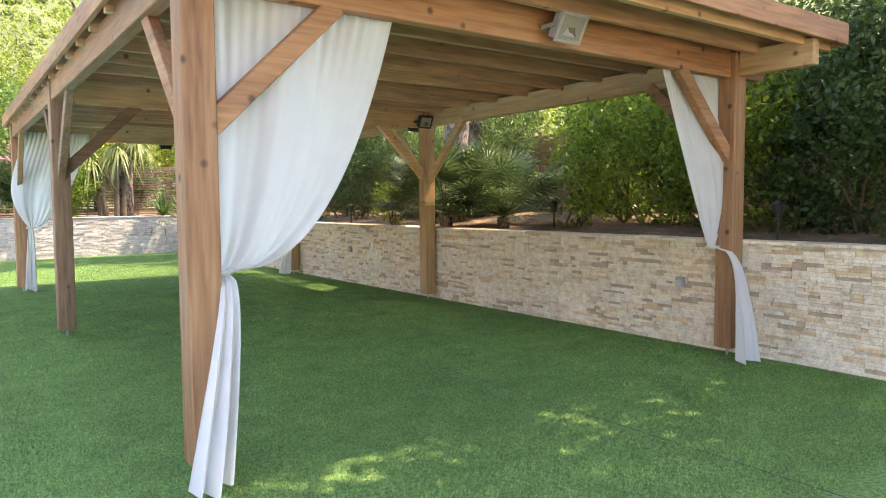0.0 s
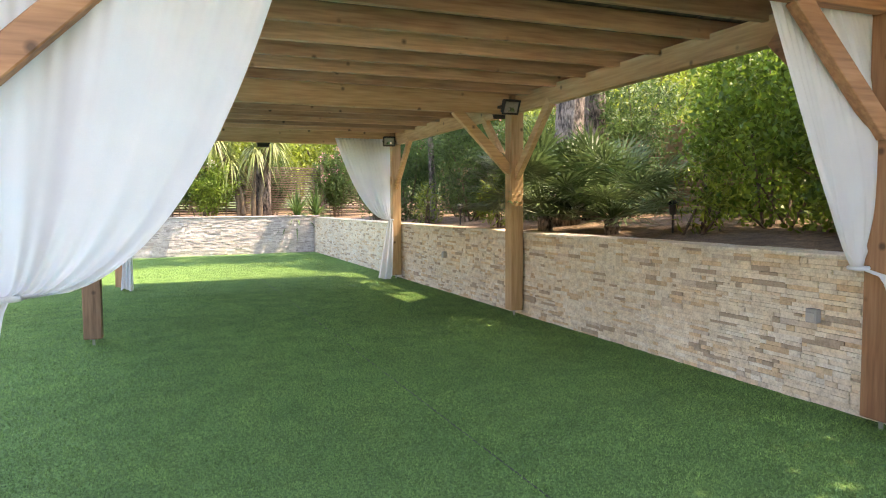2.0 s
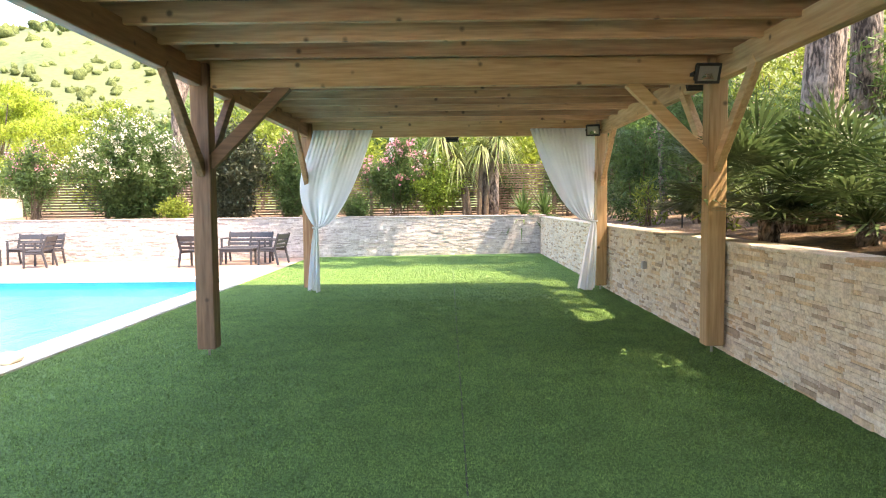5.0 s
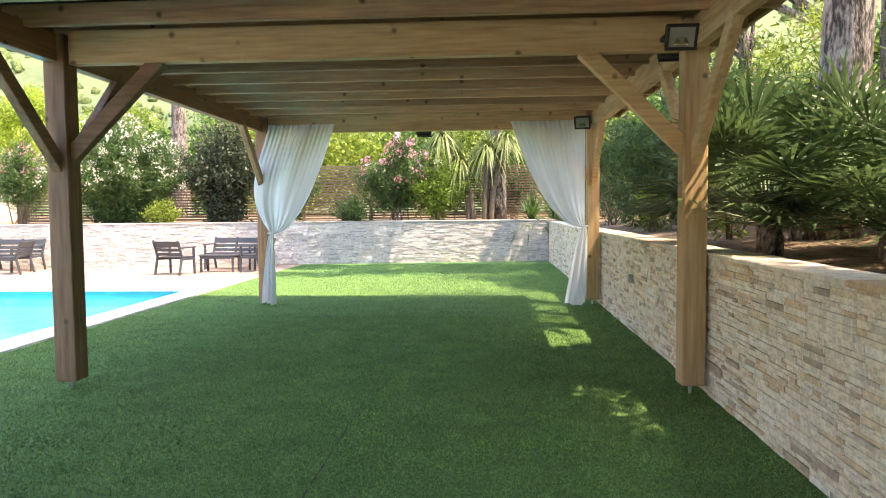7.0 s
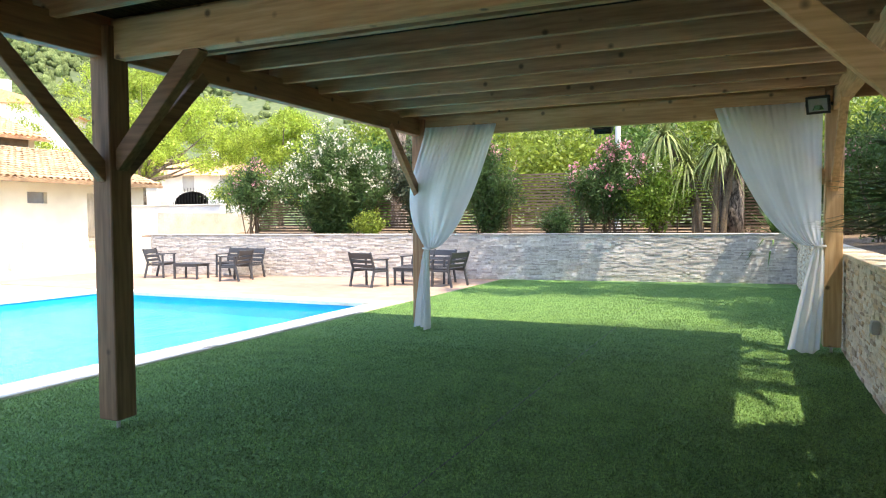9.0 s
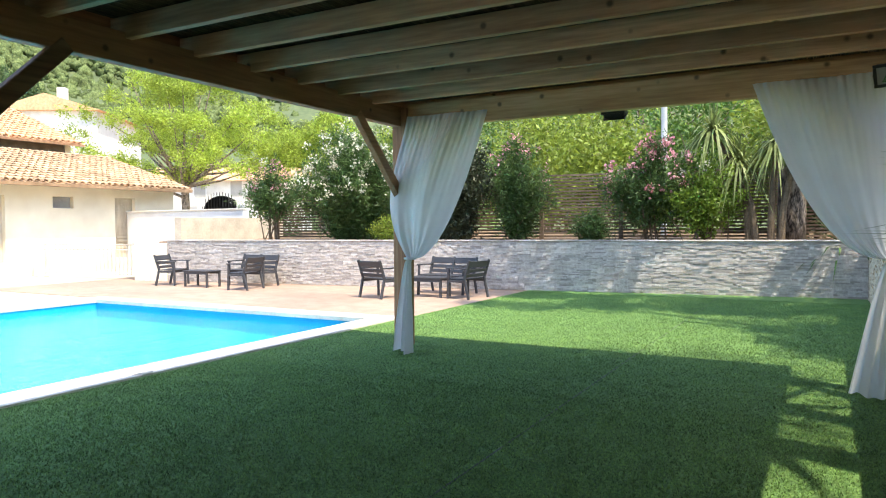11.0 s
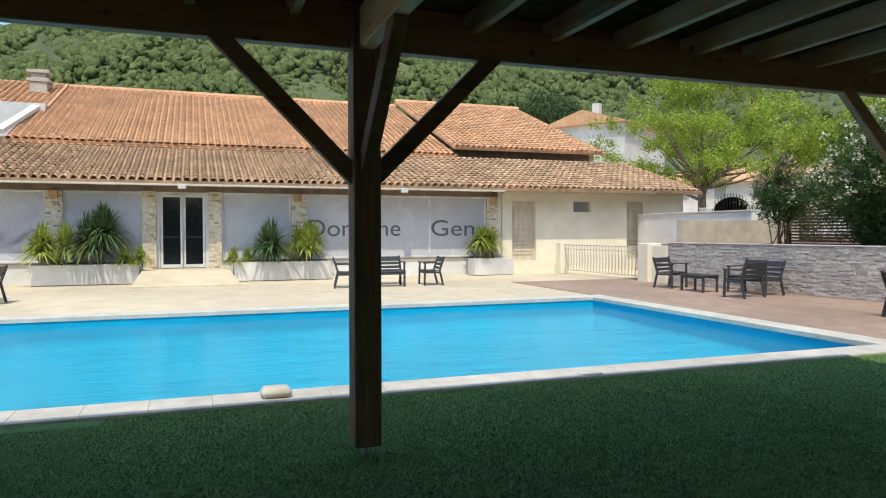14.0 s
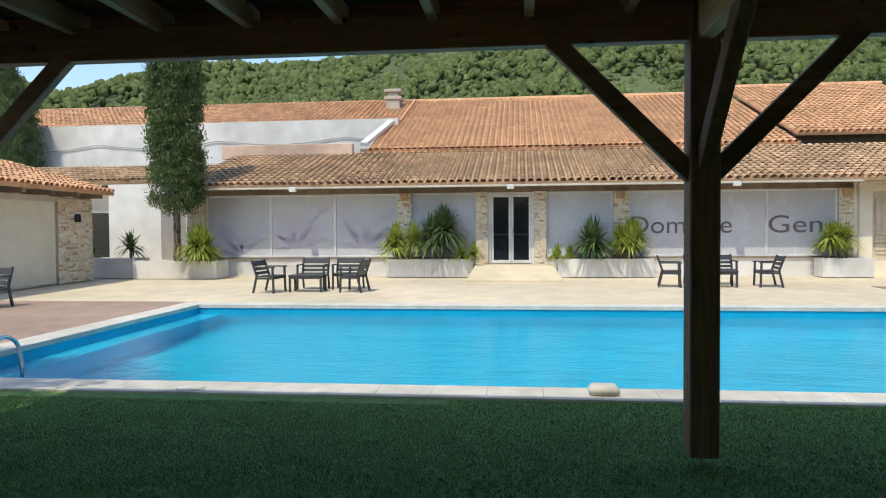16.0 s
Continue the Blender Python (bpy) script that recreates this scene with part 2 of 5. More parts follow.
def water_material():
    m = bpy.data.materials.new("pool_water")
    m.use_nodes = True
    n, l = m.node_tree.nodes, m.node_tree.links
    b = n["Principled BSDF"]
    b.inputs["Base Color"].default_value = (0.74, 0.97, 1.0, 1)
    b.inputs["Transmission Weight"].default_value = 1
    b.inputs["IOR"].default_value = 1.33
    b.inputs["Roughness"].default_value = 0.0
    tc = n.new("ShaderNodeTexCoord")
    mp = n.new("ShaderNodeMapping")
    mp.inputs["Scale"].default_value = (2.0, 0.9, 1)
    l.new(tc.outputs["Object"], mp.inputs[0])
    a = n.new("ShaderNodeTexNoise")
    a.inputs["Scale"].default_value, a.inputs["Detail"].default_value = 3.6, 4
    a.inputs["Distortion"].default_value = 0.8
    l.new(mp.outputs[0], a.inputs["Vector"])
    bp = n.new("ShaderNodeBump")
    bp.inputs["Strength"].default_value, bp.inputs["Distance"].default_value = 0.85, 0.02
    fine = n.new("ShaderNodeTexNoise")
    fine.inputs["Scale"].default_value, fine.inputs["Detail"].default_value = 13.0, 3
    l.new(mp.outputs[0], fine.inputs["Vector"])
    both = n.new("ShaderNodeMath")
    both.operation = 'MULTIPLY_ADD'
    both.inputs[1].default_value = 0.55
    l.new(fine.outputs[0], both.inputs[0])
    l.new(a.outputs[0], both.inputs[2])
    swell = n.new("ShaderNodeTexNoise")
    swell.inputs["Scale"].default_value, swell.inputs["Detail"].default_value = 0.8, 2
    l.new(mp.outputs[0], swell.inputs["Vector"])
    total = n.new("ShaderNodeMath")
    total.operation = 'MULTIPLY_ADD'
    total.inputs[1].default_value = 2.6
    l.new(swell.outputs[0], total.inputs[0])
    l.new(both.outputs[0], total.inputs[2])
    l.new(total.outputs[0], bp.inputs["Height"])
    l.new(bp.outputs[0], b.inputs["Normal"])
    return m


WATER = water_material()


# ---- building helpers ----
def thing(name, at=(0, 0, 0), turn=0, label="", category="", group="", kind=""):
    ob = new(name)
    ob.empty_display_size = 0.2
    ob.matrix_world = pose(*at, 0, 0, turn)
    return tagged(ob, label, category, group, kind)


def mesh_of(name, bm, material, smooth=False):
    me = bpy.data.meshes.new(name)
    bm.normal_update()
    bm.to_mesh(me)
    bm.free()
    if material:
        me.materials.append(material)
    if smooth:
        me.polygons.foreach_set("use_smooth", [True] * len(me.polygons))
    return me


def part(name, bm, material, parent=None, label="", smooth=False):
    ob = new(name, mesh_of(name, bm, material, smooth) if isinstance(bm, bmesh.types.BMesh) else bm)
    if parent:
        ob.parent = parent
    return tagged(ob, label)


def structure(name, bm, material, label, category, smooth=False, kind="structure"):
    return tagged(part(name, bm, material, None, "", smooth), label, category, "", kind)


def box(bm, x0, x1, y0, y1, z0, z1, bevel=0.0, m=None):
    r = bmesh.ops.create_cube(bm, size=1)
    vs = r["verts"]
    bmesh.ops.transform(bm, verts=vs, matrix=Matrix.LocRotScale(((x0 + x1) / 2, (y0 + y1) / 2, (z0 + z1) / 2), None, (x1 - x0, y1 - y0, z1 - z0)))
    if bevel:
        es = list({e for v in vs for e in v.link_edges})
        out = bmesh.ops.bevel(bm, geom=es, offset=bevel, segments=1, affect='EDGES')
        vs = list({v for f in out["faces"] for v in f.verts} | {v for v in vs if v.is_valid})
    if m is not None:
        bmesh.ops.transform(bm, verts=vs, matrix=m)
    return bm


def boxes(*dims, bevel=0.0):
    bm = bmesh.new()
    for d in dims:
        box(bm, *d, bevel=bevel)
    return bm


def tube(bm, points, radius, sides=8, taper=None):
    """A round rod along points; taper gives the last radius."""
    rings = []
    pts = [Vector(p) for p in points]
    for i, p in enumerate(pts):
        d = (pts[min(i + 1, len(pts) - 1)] - pts[max(i - 1, 0)]).normalized()
        q = d.to_track_quat('Z', 'Y')
        r = radius if taper is None else radius + (taper - radius) * i / (len(pts) - 1)
        rings.append([bm.verts.new(p + q @ Vector((r * math.cos(k * math.tau / sides), r * math.sin(k * math.tau / sides), 0))) for k in range(sides)])
    for a, b in zip(rings, rings[1:]):
        for k in range(sides):
            bm.faces.new((a[k], a[(k + 1) % sides], b[(k + 1) % sides], b[k]))
    bm.faces.new(rings[0][::-1])
    bm.faces.new(rings[-1])
    return bm


def beam_between(bm, a, b, w, h, bevel=0.006):
    """A squared timber from a to b, w wide and h high, its ends square."""
    a, b = Vector(a), Vector(b)
    d = b - a
    q = d.to_track_quat('X', 'Z')
    mt = Matrix.Translation((a + b) / 2) @ q.to_matrix().to_4x4()
    n = d.length / 2
    return box(bm, -n, n, -w / 2, w / 2, -h / 2, h / 2, bevel, mt)


def grid_faces(bm, rows):
    vs = [[bm.verts.new(p) for p in row] for row in rows]
    for a, b in zip(vs, vs[1:]):
        for i in range(len(a) - 1):
            bm.faces.new((a[i], a[i + 1], b[i + 1], b[i]))
    return bm


def quads_mesh(name, verts, material, n=4):
    """A mesh of loose faces with n corners each, from an array of points."""
    me = bpy.data.meshes.new(name)
    k = len(verts) // n
    me.vertices.add(len(verts))
    me.vertices.foreach_set("co", np.asarray(verts, dtype=np.float32).ravel())
    me.loops.add(k * n)
    me.loops.foreach_set("vertex_index", np.arange(k * n, dtype=np.int32))
    me.polygons.add(k)
    me.polygons.foreach_set("loop_start", np.arange(0, k * n, n, dtype=np.int32))
    me.update(calc_edges=True)
    me.materials.append(material)
    return me


def leaves(centres, per, spread, length, width, rng, droop=0.0, up=0.0):
    """Corner points of leaves scattered about the centres."""
    c = np.repeat(np.asarray(centres, float), per, axis=0)
    n = len(c)
    c = c + rng.normal(0, 1, (n, 3)) * spread
    d = rng.normal(0, 1, (n, 3))
    d[:, 2] += up - droop
    d /= np.linalg.norm(d, axis=1)[:, None]
    s = np.cross(d, rng.normal(0, 1, (n, 3)))
    s /= np.linalg.norm(s, axis=1)[:, None] + 1e-9
    ln = length * rng.uniform(0.6, 1.25, (n, 1))
    wd = width * rng.uniform(0.7, 1.2, (n, 1))
    up_n = np.cross(d, s)
    v = np.stack([c, c + d * ln * 0.5 + s * wd * 0.5 + up_n * ln * 0.06, c + d * ln, c + d * ln * 0.5 - s * wd * 0.5 + up_n * ln * 0.06], axis=1)
    return v.reshape(-1, 3)


# ---- ground, pool and paving ----
POOL = (-7.45, -0.72, 1.30, 15.80)
PX0, PX1, PY0, PY1 = POOL
COP = 0.42


def sheet_with_hole(xs, ys, z, hole):
    bm = bmesh.new()
    vs = {(i, j): bm.verts.new((x, y, z)) for i, x in enumerate(xs) for j, y in enumerate(ys)}
    for i in range(len(xs) - 1):
        for j in range(len(ys) - 1):
            if (i, j) not in hole:
                bm.faces.new((vs[i, j], vs[i + 1, j], vs[i + 1, j + 1], vs[i, j + 1]))
    for v in [v for v in bm.verts if not v.link_faces]:
        bm.verts.remove(v)
    return bm


structure("ground", sheet_with_hole((-900, PX0 - 0.1, PX1 + 0.1, 900), (-900, PY0 - 0.1, PY1 + 0.1, 900), -0.02, {(1, 1)}), DECK,
          "beige textured concrete paving round the pool", "paving")
structure("turf", boxes((-0.30, 6.295, -6.0, 22.3, -0.015, 0.0)), TURF, "green artificial turf lawn beside the pool", "artificial turf")
structure("pavement_terracotta", boxes((-12.5, -0.31, PY1 + COP, 22.0, -0.018, -0.006)), TERRA, "reddish terracotta paving beside the pool", "paving")
structure("pavement_terrace", boxes((-8.2, -0.31, -7.0, PY0 - COP, -0.018, -0.006)), TERRA, "brown-red decking at the shallow end of the pool", "decking")

bm = bmesh.new()
box(bm, PX0 - 0.1, PX1 + 0.1, PY0 - 0.1, PY1 + 0.1, -1.72, -1.62)
for d in ((PX0 - 0.1, PX0, PY0, PY1), (PX1, PX1 + 0.1, PY0, PY1), (PX0 - 0.1, PX1 + 0.1, PY0 - 0.1, PY0), (PX0 - 0.1, PX1 + 0.1, PY1, PY1 + 0.1)):
    box(bm, *d, -1.62, -0.025)
pool = thing("swimming_pool", (0, 0, 0), 0, "rectangular blue swimming pool with white stone coping", "swimming pool")
part("basin", bm, LINER, pool)
part("step", boxes((PX0, PX1, PY0, PY0 + 0.48, -1.62, -0.34), bevel=0.02), LINER, pool, "blue entry step")
bm = grid_faces(bmesh.new(), [[(PX0, PY0, 0), (PX1, PY0, 0)], [(PX0, PY1, 0), (PX1, PY1, 0)]])
w = part("water", bm, WATER, pool, "clear rippled water")
w.location.z = -0.14
w.visible_shadow = False
rng = random.Random(3)


def coping_run(along, start, stop, across):
    n = round((stop - start) / 0.5)
    step = (stop - start) / n
    for i in range(n):
        a, b = start + i * step + 0.001, start + (i + 1) * step - 0.001
        d = (a, b, *across) if along == "x" else (*across, a, b)
        part("coping_stone", boxes((*d, -0.05, 0.022 + rng.uniform(-0.001, 0.001)), bevel=0.004), COPING, pool)


coping_run("y", PY0 - COP, PY1 + COP, (PX1 - 0.02, PX1 + COP))
coping_run("y", PY0 - COP, PY1 + COP, (PX0 - COP, PX0 + 0.02))
coping_run("x", PX0 + 0.02, PX1 - 0.02, (PY0 - COP, PY0 + 0.02))
coping_run("x", PX0 + 0.02, PX1 - 0.02, (PY1 - 0.02, PY1 + COP))

# ---- pergola ----
LX, RX = 1.250, 6.165
ROWY = (3.70, 8.71, 13.70)
HALF = 0.088
BZ0, BZ1 = 2.60, 2.82


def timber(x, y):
    """The tone of a post and its braces: shade painted in on the middle pool post, paler along the wall."""
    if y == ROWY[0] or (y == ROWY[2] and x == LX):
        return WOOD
    return SHADED_WOOD if x == LX else HONEY


pergola = thing("pergola", (0, 0, 0), 0, "brown stained timber pergola with reed roof over the turf", "pergola")
for x in (LX, RX):
    for y in ROWY:
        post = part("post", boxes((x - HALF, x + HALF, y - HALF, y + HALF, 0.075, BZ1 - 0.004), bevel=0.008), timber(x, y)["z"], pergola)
        bm = bmesh.new()
        tube(bm, [(x, y, 0.0), (x, y, 0.08)], 0.014, 8)
        box(bm, x - 0.045, x + 0.045, y - 0.045, y + 0.045, 0.066, 0.074)
        part("post_base", bm, STEEL, post, "galvanised steel post base")
Y0, Y1 = 2.95, 14.10
for x in (LX - 0.02, RX + 0.02):
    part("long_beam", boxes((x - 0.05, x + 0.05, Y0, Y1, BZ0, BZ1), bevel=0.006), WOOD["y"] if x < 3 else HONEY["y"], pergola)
for y in ROWY:
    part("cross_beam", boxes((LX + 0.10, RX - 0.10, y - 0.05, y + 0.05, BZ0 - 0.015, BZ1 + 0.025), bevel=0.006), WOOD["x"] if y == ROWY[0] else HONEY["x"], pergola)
OL, OR = LX - 0.15, RX + 0.46
for y in [3.06] + [3.47 + 0.6 * k for k in range(17)] + [13.95]:
    part("joist", boxes((OL + 0.022, OR - 0.022, y - 0.03, y + 0.03, BZ1 - 0.045, BZ1 + 0.11), bevel=0.004), JOIST["x"], pergola)
for x in (OL, OR):
    part("fascia_board", boxes((x - 0.02, x + 0.02, Y0 - 0.05, Y1 + 0.05, BZ1 - 0.01, BZ1 + 0.17), bevel=0.004), WOOD["y"], pergola)
for y in (Y0 - 0.04, Y1 + 0.04):
    part("fascia_board", boxes((OL + 0.02, OR - 0.02, y - 0.02, y + 0.02, BZ1 - 0.01, BZ1 + 0.17), bevel=0.004), WOOD["x"], pergola)
bm = bmesh.new()
prof = [(RX + HALF, BZ0), (OR - 0.05, BZ0), (OR + 0.05, BZ0 + 0.10), (OR + 0.05, BZ1), (RX + HALF, BZ1)]
fa = [bm.verts.new((x, ROWY[0] - 0.05, z)) for x, z in prof]
fb = [bm.verts.new((x, ROWY[0] + 0.05, z)) for x, z in prof]
bm.faces.new(fa)
bm.faces.new(fb[::-1])
for k in range(5):
    bm.faces.new((fa[k], fb[k], fb[(k + 1) % 5], fa[(k + 1) % 5]))
part("beam_end", bm, WOOD["x"], pergola, "chamfered beam end over the wall")
for x, s in ((LX, 1), (RX, -1)):
    for j, y in enumerate(ROWY):
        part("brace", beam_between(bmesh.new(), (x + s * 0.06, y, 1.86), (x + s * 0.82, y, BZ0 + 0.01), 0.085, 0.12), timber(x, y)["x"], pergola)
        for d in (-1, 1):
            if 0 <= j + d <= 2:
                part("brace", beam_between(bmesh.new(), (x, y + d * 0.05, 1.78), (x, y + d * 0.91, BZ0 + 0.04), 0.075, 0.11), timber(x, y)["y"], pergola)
top = BZ1 + 0.118
rng = random.Random(5)
pts = []
x = OL + 0.03
while x < OR - 0.03:
    wd = rng.uniform(0.007, 0.012)
    y = Y0 - 0.02
    while y < Y1:
        ln = rng.uniform(1.2, 2.2)
        a, b = Vector((x + rng.uniform(-.004, .004), y, top + rng.uniform(0, 0.006))), Vector((x + rng.uniform(-.004, .004), min(y + ln, Y1), top + rng.uniform(0, 0.006)))
        h = wd * 0.5
        for u0, u1 in (((-h, 0.004), (0, -0.003)), ((0, -0.003), (h, 0.004))):
            pts += [a + Vector((u0[0], 0, u0[1])), a + Vector((u1[0], 0, u1[1])), b + Vector((u1[0], 0, u1[1])), b + Vector((u0[0], 0, u0[1]))]
        y += ln
    x += wd * 0.98
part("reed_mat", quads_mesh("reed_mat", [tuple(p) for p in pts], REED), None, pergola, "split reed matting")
part("roof_cover", boxes((OL + 0.02, OR - 0.02, Y0, Y1, top + 0.014, top + 0.03)), TILE_OLD, pergola, "dull brown roof covering")


# ---- curtains ----
def curtain(post_x, y, side, width, label, tail=(0.1, 0.0), bulge=0.12, knot=1.15, power=0.42, seed=1, top=0.0, flare=0.2):
    """A voile curtain hung from the cross beam, tied at the post, with the tail hanging to the turf."""
    c = thing("curtain", (post_x, y, 0), 0, label, "curtain", "curtains of the pergola")
    top_z, cols, rows = BZ0 + 0.10 + top, 150, 70
    r = random.Random(seed)
    ph = [r.uniform(0, 6.28) for _ in range(6)]
    upper = []
    for i in range(rows + 1):
        u = 1 - i / rows
        wd = 0.06 + (width - 0.06) * u ** power
        z = knot + (top_z - knot) * u
        row = []
        for k in range(cols + 1):
            s = k / cols
            pleat = 0.012 * u ** 3 * (math.sin(s * 95 + ph[0]) + 0.6 * math.sin(s * 61 + ph[4]))
            broad = 0.030 * (1 - 0.55 * u) * (math.sin(s * 11 + ph[1] + 1.5 * u) + 0.5 * math.sin(s * 19 + ph[2] - 2.5 * u))
            gather = 0.016 * (1 - u) ** 3 * math.sin(s * 44 + ph[3])
            belly = 0.13 * math.sin(math.pi * u ** 0.8) * math.sin(math.pi * s)
            left = -bulge * math.sin(math.pi * min(1, u ** 0.75)) ** 1.3 * (1 - s) ** 1.5
            row.append((side * (0.03 + left + wd * s), (pleat + broad * min(1, wd / 0.3) + gather) - belly * (1 if y > 8 else 0.4), z))
        upper.append(row)
    part("drape", grid_faces(bmesh.new(), upper), FABRIC, c, "", True)
    lower = []
    for i in range(25):
        u = i / 24
        wd = 0.06 + flare * u ** 0.6
        row = []
        for k in range(61):
            s = k / 60
            fold = (0.02 + 0.035 * u) * (math.sin(s * 17 + ph[3]) + 0.5 * math.sin(s * 9 + ph[1] + u)) * min(1, 0.4 + u)
            row.append((side * (0.05 + tail[0] * u + wd * (s - 0.5)), fold + tail[1] * u ** 0.3, knot * (1 - u) + 0.014 + 0.02 * (1 + math.sin(s * 5 + ph[5])) * u))
        lower.append(row)
    part("tail", grid_faces(bmesh.new(), lower), FABRIC, c, "", True)
    bm = bmesh.new()
    tube(bm, [(side * 0.05 + 0.06 * math.cos(a * math.tau / 14), 0.05 * math.sin(a * math.tau / 14), knot + 0.01) for a in range(15)], 0.014, 6)
    part("tie", bm, FABRIC, c, "", True)
    return c


curtain(LX + HALF, ROWY[0] + 0.085, 1, 1.18, "white voile curtain tied to a front post", (-0.20, -0.40), 0.0, knot=1.08, seed=1, flare=0.15)
curtain(RX - HALF, ROWY[0] + 0.085, -1, 0.86, "white voile curtain tied beside the stone wall", (0.10, -0.46), 0.34, knot=1.02, power=0.78, seed=2, flare=0.28)
curtain(LX + HALF, ROWY[2] - 0.09, 1, 1.0, "white voile curtain tied to a far post", (-0.04, -0.1), 0.24, knot=1.08, power=0.55, seed=3, flare=0.13)
curtain(RX - HALF, ROWY[2] - 0.09, -1, 1.08, "white voile curtain tied to a far post by the wall", (0.14, -0.1), 0.0, power=0.5, seed=4, flare=0.26)

# ---- garden walls ----
WALL_X, WALL_TOP = 6.28, 1.06
CORNER = Vector((6.28, 22.40, 0))
BACK_END = Vector((-10.4, 20.0, 0))
structure("wall_garden", boxes((WALL_X + 0.02, WALL_X + 0.30, -6.0, 22.6, -0.1, WALL_TOP - 0.01)), MORTAR, "low garden wall clad in beige split stone", "stone wall")
back_dir = (BACK_END - CORNER).normalized()
back_len = (BACK_END - CORNER).length
back_turn = math.degrees(math.atan2(back_dir.y, back_dir.x))
wb = structure("wall_back", boxes((-0.2, back_len, -0.32, -0.02, -0.1, 1.10)), MORTAR, "low back wall clad in pale grey split stone", "stone wall")
wb.matrix_world = pose(*CORNER, 0, 0, back_turn)

# ---- long building across the pool ----
FX = -16.3
house = thing("pool_building", (0, 0, 0), 0, "long cream building with clay tile roofs and white-filmed windows", "building")


def half_tubes(p0, u, v, length, depth, pitch=0.24, run=0.36, seed=1, lift=0.02):
    """Corner points of overlapping canal tiles on a slope from p0, along the eave u and up the slope v."""
    r = np.random.default_rng(seed)
    p0, u, v = np.array(p0, float), np.array(u, float), np.array(v, float)
    n = np.cross(u, v)
    n /= np.linalg.norm(n)
    if n[2] < 0:
        n = -n
    nu, nv = int(length / pitch), int(depth / run)
    i, j = np.meshgrid(np.arange(nu), np.arange(nv), indexing="ij")
    i, j = i.ravel(), j.ravel()
    k = len(i)
    base = p0 + np.outer((i + 0.5) * pitch + r.normal(0, 0.006, k), u) + np.outer(j * run + r.normal(0, 0.012, k), v)
    ang = np.linspace(0, math.pi, 5)
    out = []
    for a, b in zip(ang, ang[1:]):
        quad = []
        for th, end in ((a, 0), (b, 0), (b, 1), (a, 1)):
            rad = (0.095 if end == 0 else 0.078)
            h = lift if end == 0 else 0.0
            quad.append(base + np.outer(np.full(k, math.cos(th) * rad), u) + np.outer(np.full(k, run * 1.12 * end), v)
                        + np.outer(math.sin(th) * rad + h + r.normal(0, 0.004, k) * (1 - end), n))
        out.append(np.stack(quad, axis=1))
    return np.stack(out, axis=1).reshape(-1, 3)


def tiled(name, p0, u, v, length, depth, material, seed, parent=house):
    """A roof slope: a sheet with canal tiles on it; weld keeps each tile one island."""
    u, v = Vector(u).normalized(), Vector(v).normalized()
    p0 = Vector(p0)
    nrm = u.cross(v).normalized()
    nrm = nrm if nrm.z > 0 else -nrm
    bm = bmesh.new()
    c = [p0, p0 + u * length, p0 + u * length + v * depth, p0 + v * depth]
    a = [bm.verts.new(q) for q in c]
    b = [bm.verts.new(q - nrm * 0.10) for q in c]
    bm.faces.new(a)
    bm.faces.new(b[::-1])
    for k in range(4):
        bm.faces.new((a[k], b[k], b[(k + 1) % 4], a[(k + 1) % 4]))
    roof = part(name, bm, material, parent)
    me = quads_mesh("roof_tiles", half_tubes(p0, u, v, length, depth, seed=seed), material)
    weld = bmesh.new()
    weld.from_mesh(me)
    bmesh.ops.remove_doubles(weld, verts=weld.verts, dist=0.0004)
    for f in weld.faces:
        f.smooth = True
    weld.to_mesh(me)
    weld.free()
    tagged(part("roof_tiles", me, None, roof), kind="stuff")
    return roof


SL = Vector((-1, 0, 0.30)).normalized()
EX, EZ = -15.45, 2.88
tiled("lower_roof", (EX, -3.2, EZ), (0, 1, 0), SL, 28.6, 5.1, TILE_OLD, 11)
US = Vector((-1, 0, 0.38)).normalized()
tiled("upper_roof", (-20.3, 1.9, 4.46), (0, 1, 0), US, 15.6, 9.6, TILE, 12)
tiled("upper_roof", (-20.8, 17.6, 4.86), (0, 1, 0), US, 7.1, 9.45, TILE, 13)
tiled("upper_roof", (-24.4, -17.5, 6.22), (0, 1, 0), US, 20.0, 4.9, TILE, 14)
tiled("left_roof", (-18.9, -14.0, 3.35), (0, 1, 0), SL, 11.3, 2.6, TILE_OLD, 15)
part("ridge_cap", tube(bmesh.new(), [(-29.3, 1.9, 7.90), (-29.3, 17.5, 7.90)], 0.13, 8), TILE, house)
part("ridge_cap", tube(bmesh.new(), [(-29.0, -17.5, 7.85), (-29.0, 2.5, 7.85)], 0.13, 8), TILE, house)
part("ridge_cap", tube(bmesh.new(), [(-29.65, 17.6, 8.24), (-29.65, 24.7, 8.24)], 0.13, 8), TILE, house)
# walls between the roofs, and the rear
part("upper_wall", boxes((-24.6, -24.3, -17.0, 2.4, 3.6, 6.3)), WHITEW, house, "stained white wall above the lower roof")
# The next two walls, under the upper eaves, take the dark soffit colour.
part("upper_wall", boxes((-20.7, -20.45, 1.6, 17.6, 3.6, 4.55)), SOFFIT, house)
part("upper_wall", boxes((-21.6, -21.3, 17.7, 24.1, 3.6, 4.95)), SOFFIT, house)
part("rear_wall", boxes((-31.0, -29.0, -17.0, 24.5, 0, 7.5)), WHITEW, house)
part("end_wall", boxes((-29.0, FX - 0.31, 24.2, 24.5, 0, 3.0)), RENDERW, house)
gable = bmesh.new()
ga = [gable.verts.new((x, 24.2, z)) for x, z in ((-21.4, 3.0), (-29.0, 3.0), (-29.0, 7.75), (-21.4, 4.9))]
gb = [gable.verts.new((v.co.x, 24.45, v.co.z)) for v in ga]
